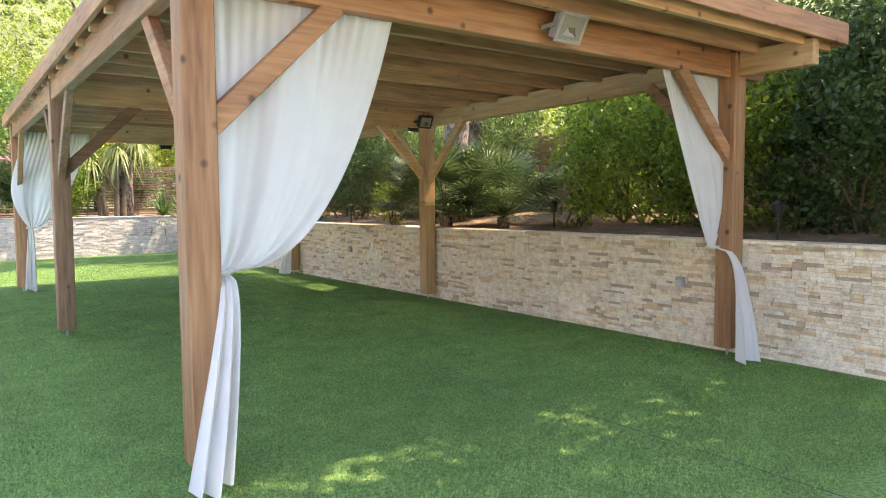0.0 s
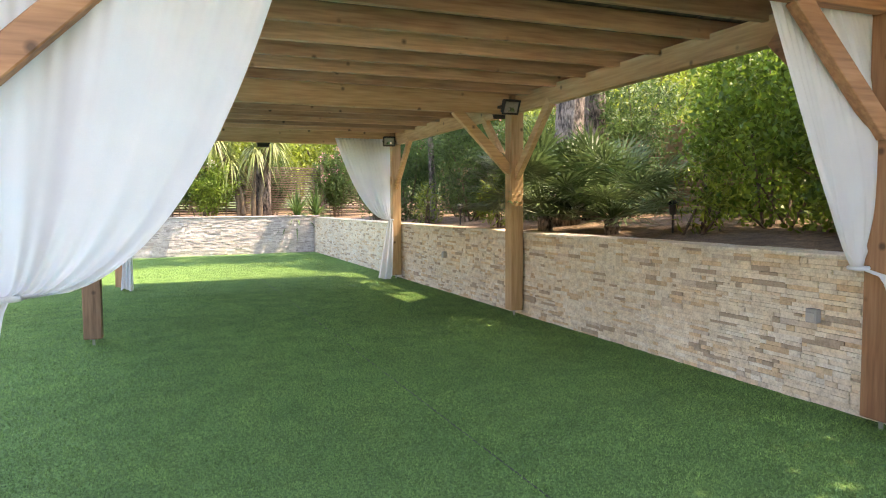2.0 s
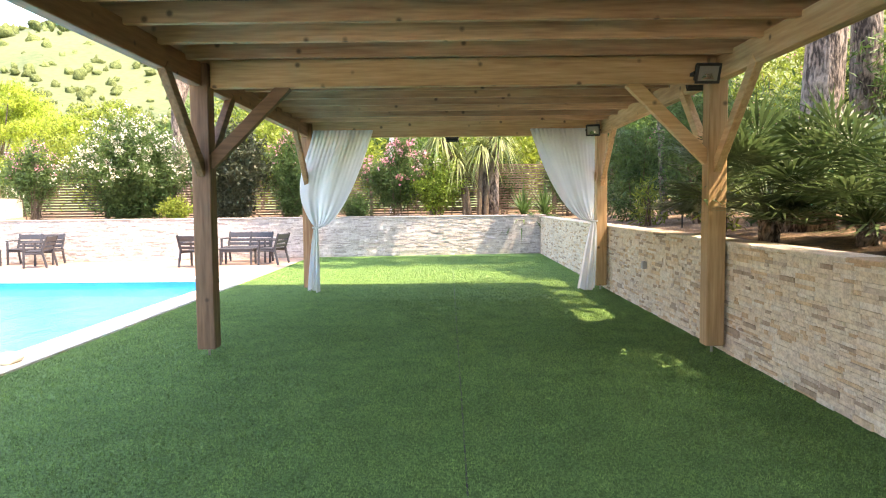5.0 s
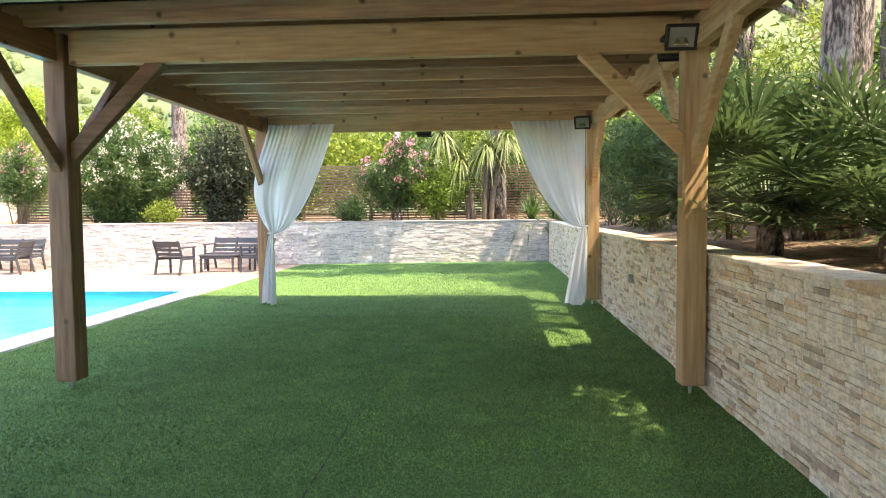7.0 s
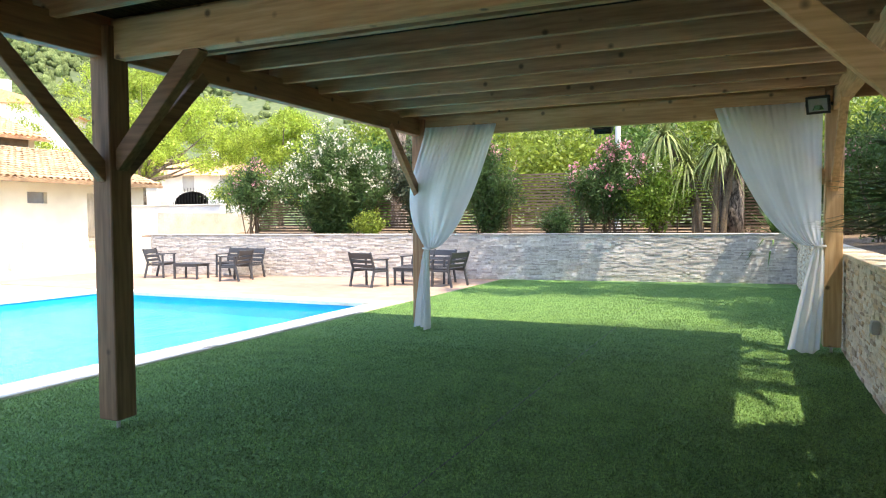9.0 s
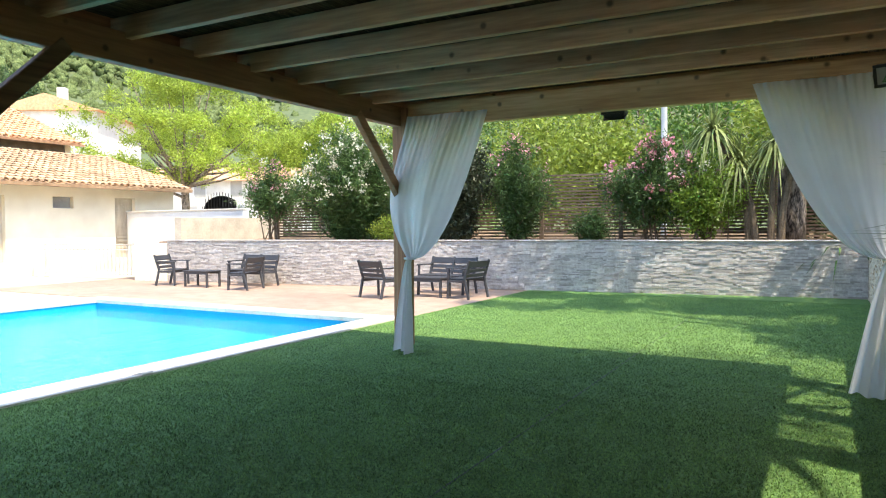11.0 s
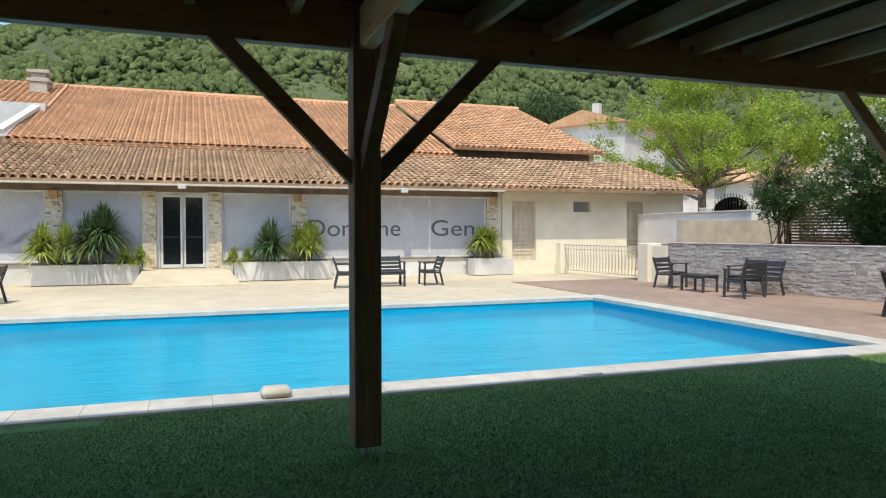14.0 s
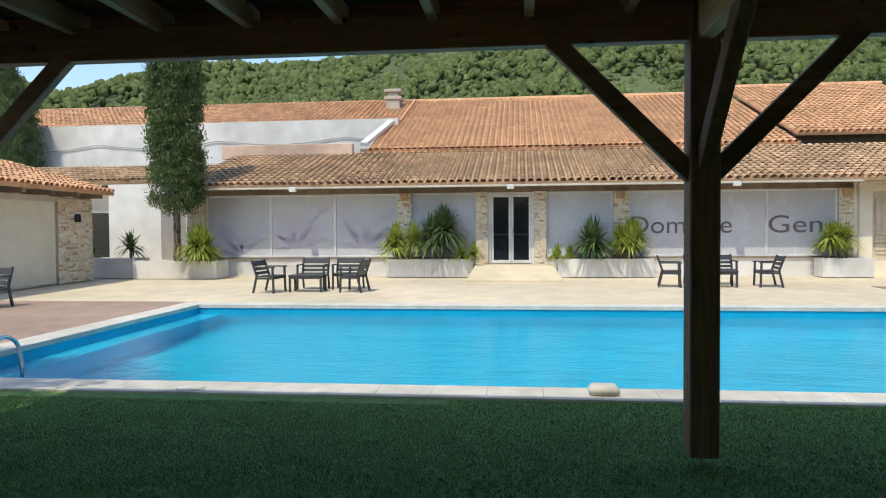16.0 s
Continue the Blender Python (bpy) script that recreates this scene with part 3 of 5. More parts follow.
gable.faces.new(ga)
gable.faces.new(gb[::-1])
for k in range(4):
    gable.faces.new((ga[k], gb[k], gb[(k + 1) % 4], ga[(k + 1) % 4]))
part("gable_wall", gable, RENDERW, house)
bm = bmesh.new()
beam_between(bm, (-20.4, 1.75, 4.72), (-24.6, 2.1, 6.25), 0.3, 0.14)
part("verge", bm, WHITEW, house, "whitewashed verge")
part("parapet", boxes((-20.25, -20.0, -3.7, 1.4, 4.2, 4.72), bevel=0.02), surf("pink_render", (0.60, 0.42, 0.34), (0.76, 0.60, 0.50), 3, 0.9, 0.2, 40, stain=0.7), house, "low pinkish parapet")
bm = bmesh.new()
for k, (w1, z0, z1) in enumerate(((0.45, 6.9, 7.55), (0.60, 7.55, 7.69), (0.36, 7.69, 7.90), (0.58, 7.90, 8.04))):
    box(bm, -26.8 - w1, -26.8 + w1 * 0.4, 1.75 - w1 * 0.7, 1.75 + w1 * 0.7, z0, z1, 0.02)
part("chimney", bm, STONE_G, house, "grey masonry chimney")
# walls of the ground floor
part("plinth_wall", boxes((FX - 0.3, FX, -3.3, 6.25, -0.02, 0.55), (FX - 0.3, FX, 8.44, 17.5, -0.02, 0.55)), WHITEW, house)
part("header_beam", boxes((FX - 0.26, FX - 0.02, -3.3, 17.5, 2.62, 2.86)), SOFFIT, house, "brown timber header")
part("gutter", boxes((EX - 0.12, EX - 0.02, -3.2, 17.4, EZ - 0.13, EZ - 0.03), bevel=0.015), COPING, house, "pale eaves gutter")
part("soffit", boxes((FX - 0.1, EX - 0.12, -3.2, 25.2, EZ - 0.06, EZ - 0.03)), SOFFIT, house)
part("room_wall", boxes((FX - 2.6, FX - 2.5, -3.2, 17.5, 0, 3.2)), WHITEW, house)
for y0, y1 in ((-3.3, -2.68), (3.77, 4.2), (6.25, 6.62), (8.08, 8.44), (10.5, 10.97), (17.08, 17.5)):
    col = part("stone_column", boxes((FX - 0.28, FX + 0.01, y0, y1, 0.3 if 6 < y0 < 9 else 0.55, 2.62)), MORTAR, house, "column clad in pale split stone")
    r = random.Random(int(y0 * 100))
    z = 0.36 if 6 < y0 < 9 else 0.57
    while z < 2.6:
        y = y0
        while y < y1 - 0.02:
            w1 = min(r.uniform(0.08, 0.22), y1 - y)
            part("stone", boxes((FX, FX + 0.02 + r.uniform(0, 0.025), y + 0.002, y + w1 - 0.002, z, z + 0.056)), STONE, col)
            y += w1
        z += 0.06
for y in (-2.9, 3.98, 10.7, 17.3):
    b = part("lamp_box", boxes((FX + 0.02, FX + 0.14, y - 0.12, y + 0.12, 2.38, 2.62), bevel=0.01), TILE_OLD, house, "clay wall lamp on a column")
for y in (0.6, 7.35, 13.9):
    bm = boxes((EX - 0.02, EX + 0.10, y - 0.11, y + 0.11, EZ - 0.22, EZ - 0.08), bevel=0.015)
    part("wall_spotlight", bm, ALU, house, "white spotlight under the eaves")


def window(y0, y1, z0, z1, mullions):
    wdw = part("window", boxes((FX - 0.13, FX - 0.11, y0 + 0.05, y1 - 0.05, z0 + 0.05, z1 - 0.05)), FILM, house, "wide window covered in white film")
    part("frame", boxes((FX - 0.16, FX - 0.06, y0, y1, z1 - 0.06, z1), (FX - 0.16, FX - 0.06, y0, y1, z0, z0 + 0.06),
                        (FX - 0.16, FX - 0.06, y0, y0 + 0.06, z0 + 0.06, z1 - 0.06), (FX - 0.16, FX - 0.06, y1 - 0.06, y1, z0 + 0.06, z1 - 0.06), bevel=0.006), ALU, wdw)
    for y in mullions:
        part("mullion", boxes((FX - 0.155, FX - 0.065, y - 0.035, y + 0.035, z0 + 0.06, z1 - 0.06), bevel=0.006), ALU, wdw)
    part("sill", boxes((FX - 0.06, FX + 0.06, y0, y1, z0 - 0.035, z0 - 0.003), bevel=0.006), SOFFIT, wdw)
    return wdw


print_window = window(-2.68, 3.77, 0.58, 2.62, (-0.47, 1.68))
window(4.20, 6.25, 0.58, 2.62, ())
window(8.44, 10.5, 0.58, 2.62, ())
sign_window = window(10.97, 17.08, 0.58, 2.62, (13.0, 15.05))


def lettering(text, y, z, size, span, parent):
    cu = bpy.data.curves.new("lettering", 'FONT')
    cu.body, cu.size, cu.extrude = text, size, 0.002
    ob = bpy.data.objects.new("lettering_source", cu)
    scene.collection.objects.link(ob)
    me = bpy.data.meshes.new_from_object(ob.evaluated_get(bpy.context.evaluated_depsgraph_get()))
    bpy.data.objects.remove(ob)
    xs = [v.co.x for v in me.vertices]
    me.transform(Matrix.Diagonal((span / (max(xs) - min(xs)), 1, 1, 1)) @ Matrix.Translation((-min(xs), 0, 0)))
    me.transform(Matrix.Translation((FX - 0.104, y, z)) @ Matrix(((0, 0, 1, 0), (1, 0, 0, 0), (0, 1, 0, 0), (0, 0, 0, 1))))
    me.materials.clear()
    me.materials.append(LETTER)
    part("lettering", me, None, parent, "dark grey lettering")


LETTER = plain("letter_grey", (0.16, 0.14, 0.15), 0.5)
lettering("Domaine", 11.05, 1.30, 0.76, 3.0, sign_window)
lettering("Gen", 15.12, 1.30, 0.76, 1.55, sign_window)

# pale palm-leaf print on the filmed windows
PRINT = surf("lilac_print", (0.43, 0.40, 0.53), (0.50, 0.47, 0.59), 1.2, 0.3, 0.02, 14, stain=0.9)


def palm_print(yc, zc, reach, angles, parent, limits):
    for a in angles:
        spine = []
        for k in range(9):
            f = k / 8
            b = math.radians(a) + 0.5 * f * (1 if a < 90 else -1) * -1
            spine.append((yc + reach * f * math.cos(b), zc + reach * f * math.sin(b)))
        verts = []
        for (ya, za), (yb, zb) in zip(spine, spine[1:]):
            for q in range(4):
                for sg in (-1, 1):
                    f = q / 4
                    py, pz = ya + (yb - ya) * f, za + (zb - za) * f
                    dy, dz = yb - ya, zb - za
                    n1 = math.hypot(dy, dz)
                    dy, dz = dy / n1, dz / n1
                    ln = 0.26 * reach
                    ty, tz = py + ln * (0.75 * dy - sg * 0.6 * dz), pz + ln * (0.75 * dz + sg * 0.6 * dy)
                    my, mz = (py + ty) / 2, (pz + tz) / 2
                    quad = [(py, pz), (my + 0.02 * dz, mz - 0.02 * dy), (ty, tz), (my - 0.02 * dz, mz + 0.02 * dy)]
                    if all(limits[0] < u < limits[1] and 0.66 < v < 2.54 for u, v in quad):
                        verts += [(FX - 0.106, u, v) for u, v in quad]
        if verts:
            part("palm_print", quads_mesh("palm_print", verts, PRINT), None, parent, "pale lilac palm frond print")


palm_print(0.35, 0.9, 2.1, (40, 80, 120, 155), print_window, (-0.42, 1.63))
palm_print(2.6, 0.9, 2.2, (25, 60, 100, 140), print_window, (1.73, 3.70))
palm_print(-1.5, 0.7, 1.4, (60, 110, 150), print_window, (-2.60, -0.52))

# double entrance door with its ramp
door = part("entrance_door", boxes((FX - 0.2, FX - 0.1, 6.62, 6.72, 0.36, 2.62), (FX - 0.2, FX - 0.1, 7.98, 8.08, 0.36, 2.62), (FX - 0.2, FX - 0.1, 6.72, 7.98, 2.55, 2.62), bevel=0.008), ALU, house, "white double door with dark glass")
for y0, y1 in ((6.73, 7.34), (7.36, 7.97)):
    lf = part("door_leaf", boxes((FX - 0.17, FX - 0.12, y0, y0 + 0.065, 0.38, 2.54), (FX - 0.17, FX - 0.12, y1 - 0.065, y1, 0.38, 2.54),
                                 (FX - 0.17, FX - 0.12, y0 + 0.065, y1 - 0.065, 0.38, 0.48), (FX - 0.17, FX - 0.12, y0 + 0.065, y1 - 0.065, 2.47, 2.54), bevel=0.005), ALU, door)
    part("crossbar", boxes((FX - 0.15, FX - 0.125, y0 + 0.066, y1 - 0.066, 1.27, 1.31)), BLACK, lf)
    part("pane", boxes((FX - 0.15, FX - 0.14, y0 + 0.065, y1 - 0.065, 0.48, 2.47)), DARKGLASS, lf)
part("door_handle", boxes((FX - 0.11, FX - 0.07, 7.385, 7.41, 1.2, 1.5), bevel=0.006), STEEL, door, "steel pull handle")
bm = bmesh.new()
prof = [(FX - 0.35, 0.36), (-15.35, 0.36), (-13.9, 0.02), (-13.9, -0.03), (FX - 0.35, -0.03)]
for y0, y1 in ((6.28, 8.60),):
    a = [bm.verts.new((x, y0 - (0.18 if x > -14 else 0), z)) for x, z in prof]
    b = [bm.verts.new((x, y1 + (0.25 if x > -14 else 0), z)) for x, z in prof]
    bm.faces.new(a)
    bm.faces.new(b[::-1])
    for k in range(5):
        bm.faces.new((a[k], b[k], b[(k + 1) % 5], a[(k + 1) % 5]))
part("ramp", bm, DECK, house, "beige concrete entrance ramp")

# plain right-hand wing with two panelled doors
for y0, y1, z0, z1 in ((17.5, 18.03, -0.02, 2.95), (18.95, 20.45, -0.02, 2.95), (21.16, 22.69, -0.02, 2.95), (23.5, 25.2, -0.02, 2.95), (18.03, 18.95, 2.5, 2.95),
                       (18.03, 18.95, -0.02, 0.42), (22.69, 23.5, 2.53, 2.95), (22.69, 23.5, -0.02, 0.42), (20.45, 21.16, 2.51, 2.95), (20.45, 21.16, -0.02, 2.13)):
    part("wing_wall", boxes((FX - 0.3, FX + 0.02, y0, y1, z0, z1)), RENDERW, house)
OLDDOOR = surf("old_cream_paint", (0.50, 0.42, 0.31), (0.72, 0.64, 0.51), 5, 0.7, 0.3, 60, (2, 2, 0.4), stain=0.75)
for y0, y1, z1 in ((18.03, 18.95, 2.5), (22.69, 23.5, 2.53)):
    d = part("side_door", boxes((FX - 0.2, FX - 0.14, y0 + 0.005, y1 - 0.005, 0.425, z1 - 0.005)), OLDDOOR, house, "weathered cream wooden door")
    for k in range(6):
        z = 0.62 + 0.12 * k
        part("panel", boxes((FX - 0.145, FX - 0.115, y0 + 0.14, y1 - 0.14, z, z + 0.085), bevel=0.01), OLDDOOR, d)
    part("panel", boxes((FX - 0.145, FX - 0.12, y0 + 0.14, y1 - 0.14, 1.5, 2.3), bevel=0.012), OLDDOOR, d)
vent = part("small_window", boxes((FX - 0.2, FX - 0.16, 20.455, 21.155, 2.135, 2.505)), GREYMET, house, "small grey shuttered window")
for k in range(7):
    part("slat", boxes((FX - 0.16, FX - 0.145, 20.47, 21.14, 2.145 + k * 0.05, 2.18 + k * 0.05)), GREYMET, vent)
part("downpipe", tube(bmesh.new(), [(FX + 0.06, 17.62, 0), (FX + 0.06, 17.62, 2.7), (EX - 0.08, 17.45, 2.8)], 0.035, 8), COPING, house)

# recessed left part with doors and piers
part("left_wall", boxes((-20.6, -20.3, -14.0, -3.2, 0, 3.8)), WHITEW, house)
part("left_pier", boxes((-18.2, -17.2, -6.6, -4.7, 0, 3.1)), WHITEW, house)
part("left_return", boxes((-20.3, FX - 0.3, -3.5, -3.3, 0, 3.2)), WHITEW, house)
gd = part("glass_door", boxes((-20.29, -20.2, -9.6, -9.5, 0, 2.3), (-20.29, -20.2, -8.1, -8.0, 0, 2.3), (-20.29, -20.2, -9.5, -8.1, 2.2, 2.3)), ALU, house)
part("pane", boxes((-20.27, -20.24, -9.5, -8.1, 0, 2.2)), DARKGLASS, gd)
for y in (-12.0, -8.0, -4.6):
    part("bracket_beam", boxes((-20.3, -18.9, y - 0.09, y + 0.09, 3.0, 3.2), bevel=0.01), SOFFIT, house)


# ---- planters with sword-leaved plants ----
def planter(x0, x1, y0, y1, h, label):
    p = thing("planter", ((x0 + x1) / 2, (y0 + y1) / 2, 0), 0, label, "planter", "planters along the building")
    a, b = (x1 - x0) / 2, (y1 - y0) / 2
    part("trough", boxes((-a, a, -b, -b + 0.1, 0, h), (-a, a, b - 0.1, b, 0, h), (-a, -a + 0.1, -b + 0.1, b - 0.1, 0, h), (a - 0.1, a, -b + 0.1, b - 0.1, 0, h), bevel=0.008), WHITEW, p)
    part("soil", boxes((-a + 0.1, a - 0.1, -b + 0.1, b - 0.1, 0, h - 0.06)), SOIL, p)
    return p


def swords(count, length, width, seed, spread=1.0, arch=0.5, base=0.0):
    """Corner points of long arching blades from one rosette."""
    r = np.random.default_rng(seed)
    out = []
    for k in range(count):
        az, el = r.uniform(0, math.tau), math.radians(r.uniform(-12, 86))
        d = np.array((math.cos(az) * math.cos(el), math.sin(az) * math.cos(el), math.sin(el)))
        s = np.array((-math.sin(az), math.cos(az), 0))
        ln, w1 = length * r.uniform(0.7, 1.1), width * r.uniform(0.8, 1.2)
        o = np.array((r.normal(0, 0.03), r.normal(0, 0.03), base + r.uniform(0, 0.12)))
        pts = [o + d * ln * t - np.array((0, 0, arch * ln * t * t * math.cos(el))) for t in (0, 0.35, 0.7, 1.0)]
        wd = (0.6, 1.0, 0.8, 0.06)
        for i in range(3):
            out += [pts[i] - s * w1 * wd[i] / 2, pts[i] + s * w1 * wd[i] / 2, pts[i + 1] + s * w1 * wd[i + 1] / 2, pts[i + 1] - s * w1 * wd[i + 1] / 2]
    return np.array(out)


def sword_plant(x, y, z, length, heads, label, seed, material=None, height=0.2, category="plant", count=130, width=0.045):
    p = thing("yucca", (x, y, z), 0, label, category, "sword-leaved plants")
    r = random.Random(seed)
    for k in range(heads):
        ox, oy = r.uniform(-0.2, 0.25) * (heads > 1), r.uniform(-0.36, 0.36) * (heads > 1)
        h = height * r.uniform(0.7, 1.2)
        part("stem", tube(bmesh.new(), [(ox * 0.5, oy * 0.5, -0.1), (ox, oy, h)], 0.05, 7, 0.04), BARK, p)
        me = quads_mesh("leaves", swords(count, length * r.uniform(0.85, 1.1), width, seed + k, base=h) + np.array((ox, oy, 0)), material or LEAF_YUC)
        part("leaves", me, None, p)
    return p


planter(-16.2, -15.55, 3.5, 6.2, 0.55, "white rendered planter holding sword-leaved plants")
planter(-16.2, -15.55, 8.75, 11.6, 0.55, "white rendered planter beside the entrance ramp")
planter(-16.2, -15.55, 16.35, 17.75, 0.55, "white rendered planter below the lettered window")
planter(-15.6, -14.7, -4.3, -1.6, 0.55, "white rendered planter round the cypress trunk")
planter(-15.9, -15.0, -6.9, -4.4, 0.62, "long white rendered planter")
sword_plant(-15.75, 5.09, 0.5, 1.02, 3, "tall green yucca spilling over a planter", 21, LEAF_PALM, 0.75, count=260, width=0.05)
sword_plant(-15.75, 4.03, 0.5, 0.68, 4, "yellow-green yucca in a white planter", 22, None, 0.5, count=170, width=0.045)
sword_plant(-15.75, 5.91, 0.5, 0.5, 2, "small yellow-green yucca in a planter", 23, None, 0.12, width=0.045)
sword_plant(-15.75, 9.60, 0.5, 0.85, 2, "grey-green yucca beside a lighter one", 24, LEAF_PALM, 0.6, count=230, width=0.045)
sword_plant(-15.75, 10.80, 0.5, 0.66, 4, "yellow-green yucca in a white planter", 25, None, 0.6, count=170, width=0.045)
sword_plant(-15.75, 8.95, 0.5, 0.42, 2, "small yellow-green yucca in a planter", 26, None, 0.1, width=0.045)
sword_plant(-15.75, 16.45, 0.5, 0.64, 2, "yellow-green yucca below the lettering", 27, None, 0.5, count=190, width=0.045)
sword_plant(-15.75, 17.12, 0.5, 0.66, 2, "yellow-green yucca in a white planter", 28, None, 0.55, count=190, width=0.045)
sword_plant(-14.95, -2.1, 0.5, 0.85, 5, "yellow-green yucca beside the cypress", 29, None, 0.4, count=190, width=0.045)
sword_plant(-15.3, -4.7, 0.55, 0.65, 1, "dark green cycad in a white planter", 30, LEAF_PALM, 0.45, count=110, width=0.06)
sword_plant(-15.4, -6.2, 0.55, 0.6, 1, "small dark cycad in a white planter", 31, LEAF_PALM, 0.05, count=110, width=0.06)


# ---- pool house with a roller shutter ----
kiosk = thing("pool_house", (-14.2, -5.3, 0), 4.0, "pool house with stone corner and closed roller shutter", "pool house")
part("wall", boxes((0, 7.5, -3.0, -0.06, 0, 2.45)), WHITEW, kiosk)
stonewall = part("stone_corner", boxes((0, 1.75, -0.06, 0.0, 0, 2.45)), MORTAR, kiosk, "corner clad in beige split stone")
sh = part("roller_shutter", boxes((1.85, 6.5, -0.06, -0.02, 0.05, 2.3)), ALU, kiosk, "closed cream roller shutter")
for k in range(40):
    part("slat", boxes((1.87, 6.48, -0.02, -0.004, 0.06 + k * 0.056, 0.11 + k * 0.056), bevel=0.004), RENDERW, sh)
part("lintel", boxes((1.75, 7.5, -0.06, 0.05, 2.3, 2.45), bevel=0.01), COPING, kiosk)
for k in range(6):
    part("rafter_end", boxes((0.1 + k * 1.2, 0.28 + k * 1.2, -0.4, 0.42, 2.46, 2.62), bevel=0.01), SOFFIT, kiosk)
tiled("roof", (-0.35, 0.55, 2.66), (1, 0, 0), Vector((0, -1, 0.28)), 7.9, 3.8, TILE, 16, kiosk)
r = random.Random(8)
for k in range(40):
    x = 0.0
    while x < 1.74:
        w1 = min(r.uniform(0.1, 0.3), 1.75 - x)
        part("stone", boxes((x + 0.002, x + w1 - 0.002, 0, 0.02 + r.uniform(0, 0.02), 0.01 + k * 0.06, 0.066 + k * 0.06)), STONE, stonewall)
        x += w1
part("wall_lamp", boxes((0.75, 0.83, 0.03, 0.12, 1.75, 1.98), (0.88, 0.96, 0.03, 0.12, 1.75, 1.98), bevel=0.01), BLACK, kiosk, "small black wall lamps")


# ---- resin furniture ----
def chair(name, seats, label, category):
    """A slat-backed resin armchair or bench; the sitter faces +y."""
    wd = 0.72 if seats == 1 else 1.24
    c = thing(name, (0, 0, 0), 0, label, category, "resin garden furniture")
    h = wd / 2
    for sx in (-1, 1):
        x = sx * (h - 0.025)
        part("leg", beam_between(bmesh.new(), (x, 0.22, 0), (x, 0.20, 0.60), 0.045, 0.05), CHAIR, c)
        part("leg", beam_between(bmesh.new(), (x, -0.30, 0), (x, -0.20, 0.42), 0.045, 0.05), CHAIR, c)
        part("back_post", beam_between(bmesh.new(), (x, -0.20, 0.40), (x, -0.33, 0.78), 0.045, 0.05), CHAIR, c)
        part("armrest", boxes((x - 0.03, x + 0.03, -0.27, 0.26, 0.60, 0.63), bevel=0.008), CHAIR, c)
        part("side_rail", boxes((x - 0.02, x + 0.02, -0.2, 0.2, 0.33, 0.38), bevel=0.005), CHAIR, c)
    for k in range(6):
        y = -0.19 + k * 0.075
        part("seat_slat", boxes((-h + 0.05, h - 0.05, y, y + 0.066, 0.385, 0.41), bevel=0.005), CHAIR, c)
    part("front_rail", boxes((-h + 0.05, h - 0.05, 0.19, 0.225, 0.33, 0.38), bevel=0.005), CHAIR, c)
    spans = ((-h + 0.05, h - 0.05),) if seats == 1 else ((-h + 0.05, -0.02), (0.02, h - 0.05))
    if seats == 2:
        part("back_post", beam_between(bmesh.new(), (0, -0.20, 0.40), (0, -0.33, 0.78), 0.045, 0.05), CHAIR, c)
    for a, b in spans:
        for k, (z, hh) in enumerate(((0.47, 0.07), (0.57, 0.07), (0.70, 0.13))):
            y = -0.20 - 0.13 * (z - 0.40) / 0.38
            part("back_slat", box(bmesh.new(), a, b, -0.014, 0.014, -hh / 2, hh / 2, 0.005, pose(0, y, z, 18, 0, 0)), CHAIR, c)
    return c


def low_table(label):
    c = thing("low_table", (0, 0, 0), 0, label, "table", "resin garden furniture")
    for k in range(5):
        part("top_slat", boxes((-0.42, 0.42, -0.24 + k * 0.097, -0.155 + k * 0.097, 0.38, 0.41), bevel=0.006), CHAIR, c)
    part("apron", boxes((-0.4, 0.4, -0.23, -0.2, 0.32, 0.38), (-0.4, 0.4, 0.2, 0.23, 0.32, 0.38)), CHAIR, c)
    for sx in (-0.38, 0.38):
        for sy in (-0.2, 0.2):
            part("leg", boxes((sx - 0.025, sx + 0.025, sy - 0.025, sy + 0.025, 0, 0.38), bevel=0.005), CHAIR, c)
    return c


armchair = chair("armchair", 1, "dark grey resin armchair with slatted back", "armchair")
bench = chair("bench", 2, "dark grey resin two-seat bench with slatted back", "bench")
table = low_table("dark grey resin low table with slatted top")
firsts = {"a": armchair, "b": bench, "t": table}
used = set()


def place(kind, x, y, turn):
    z = -0.006 if y > 16 or (y < 0.8 and x > -8.2) else -0.02
    m = pose(x, y, z, 0, 0, turn)
    if kind in used:
        return copy_thing(firsts[kind], m)
    used.add(kind)
    firsts[kind].matrix_world = m
    return firsts[kind]


# turn 0 faces +y
for kind, x, y, turn in (
        ("a", -10.55, 1.65, -5), ("a", -11.45, 2.42, -90), ("t", -10.75, 2.50, 90), ("a", -11.55, 3.30, -90), ("a", -10.80, 3.62, 175),
        ("a", -12.40, 11.40, -10), ("b", -13.10, 12.55, -90), ("t", -12.35, 12.55, 90), ("a", -12.50, 13.75, 175),
        ("a", -9.20, 19.20, -70), ("b", -7.10, 19.85, 178), ("t", -8.05, 19.10, 0), ("a", -6.50, 18.98, 100),
        ("a", -2.50, 18.80, -15), ("b", -1.70, 20.15, 172), ("t", -1.70, 19.40, 0), ("a", -0.85, 19.45, 80),
        ("a", -6.9, -2.8, -90)):
    place(kind, x, y, turn)
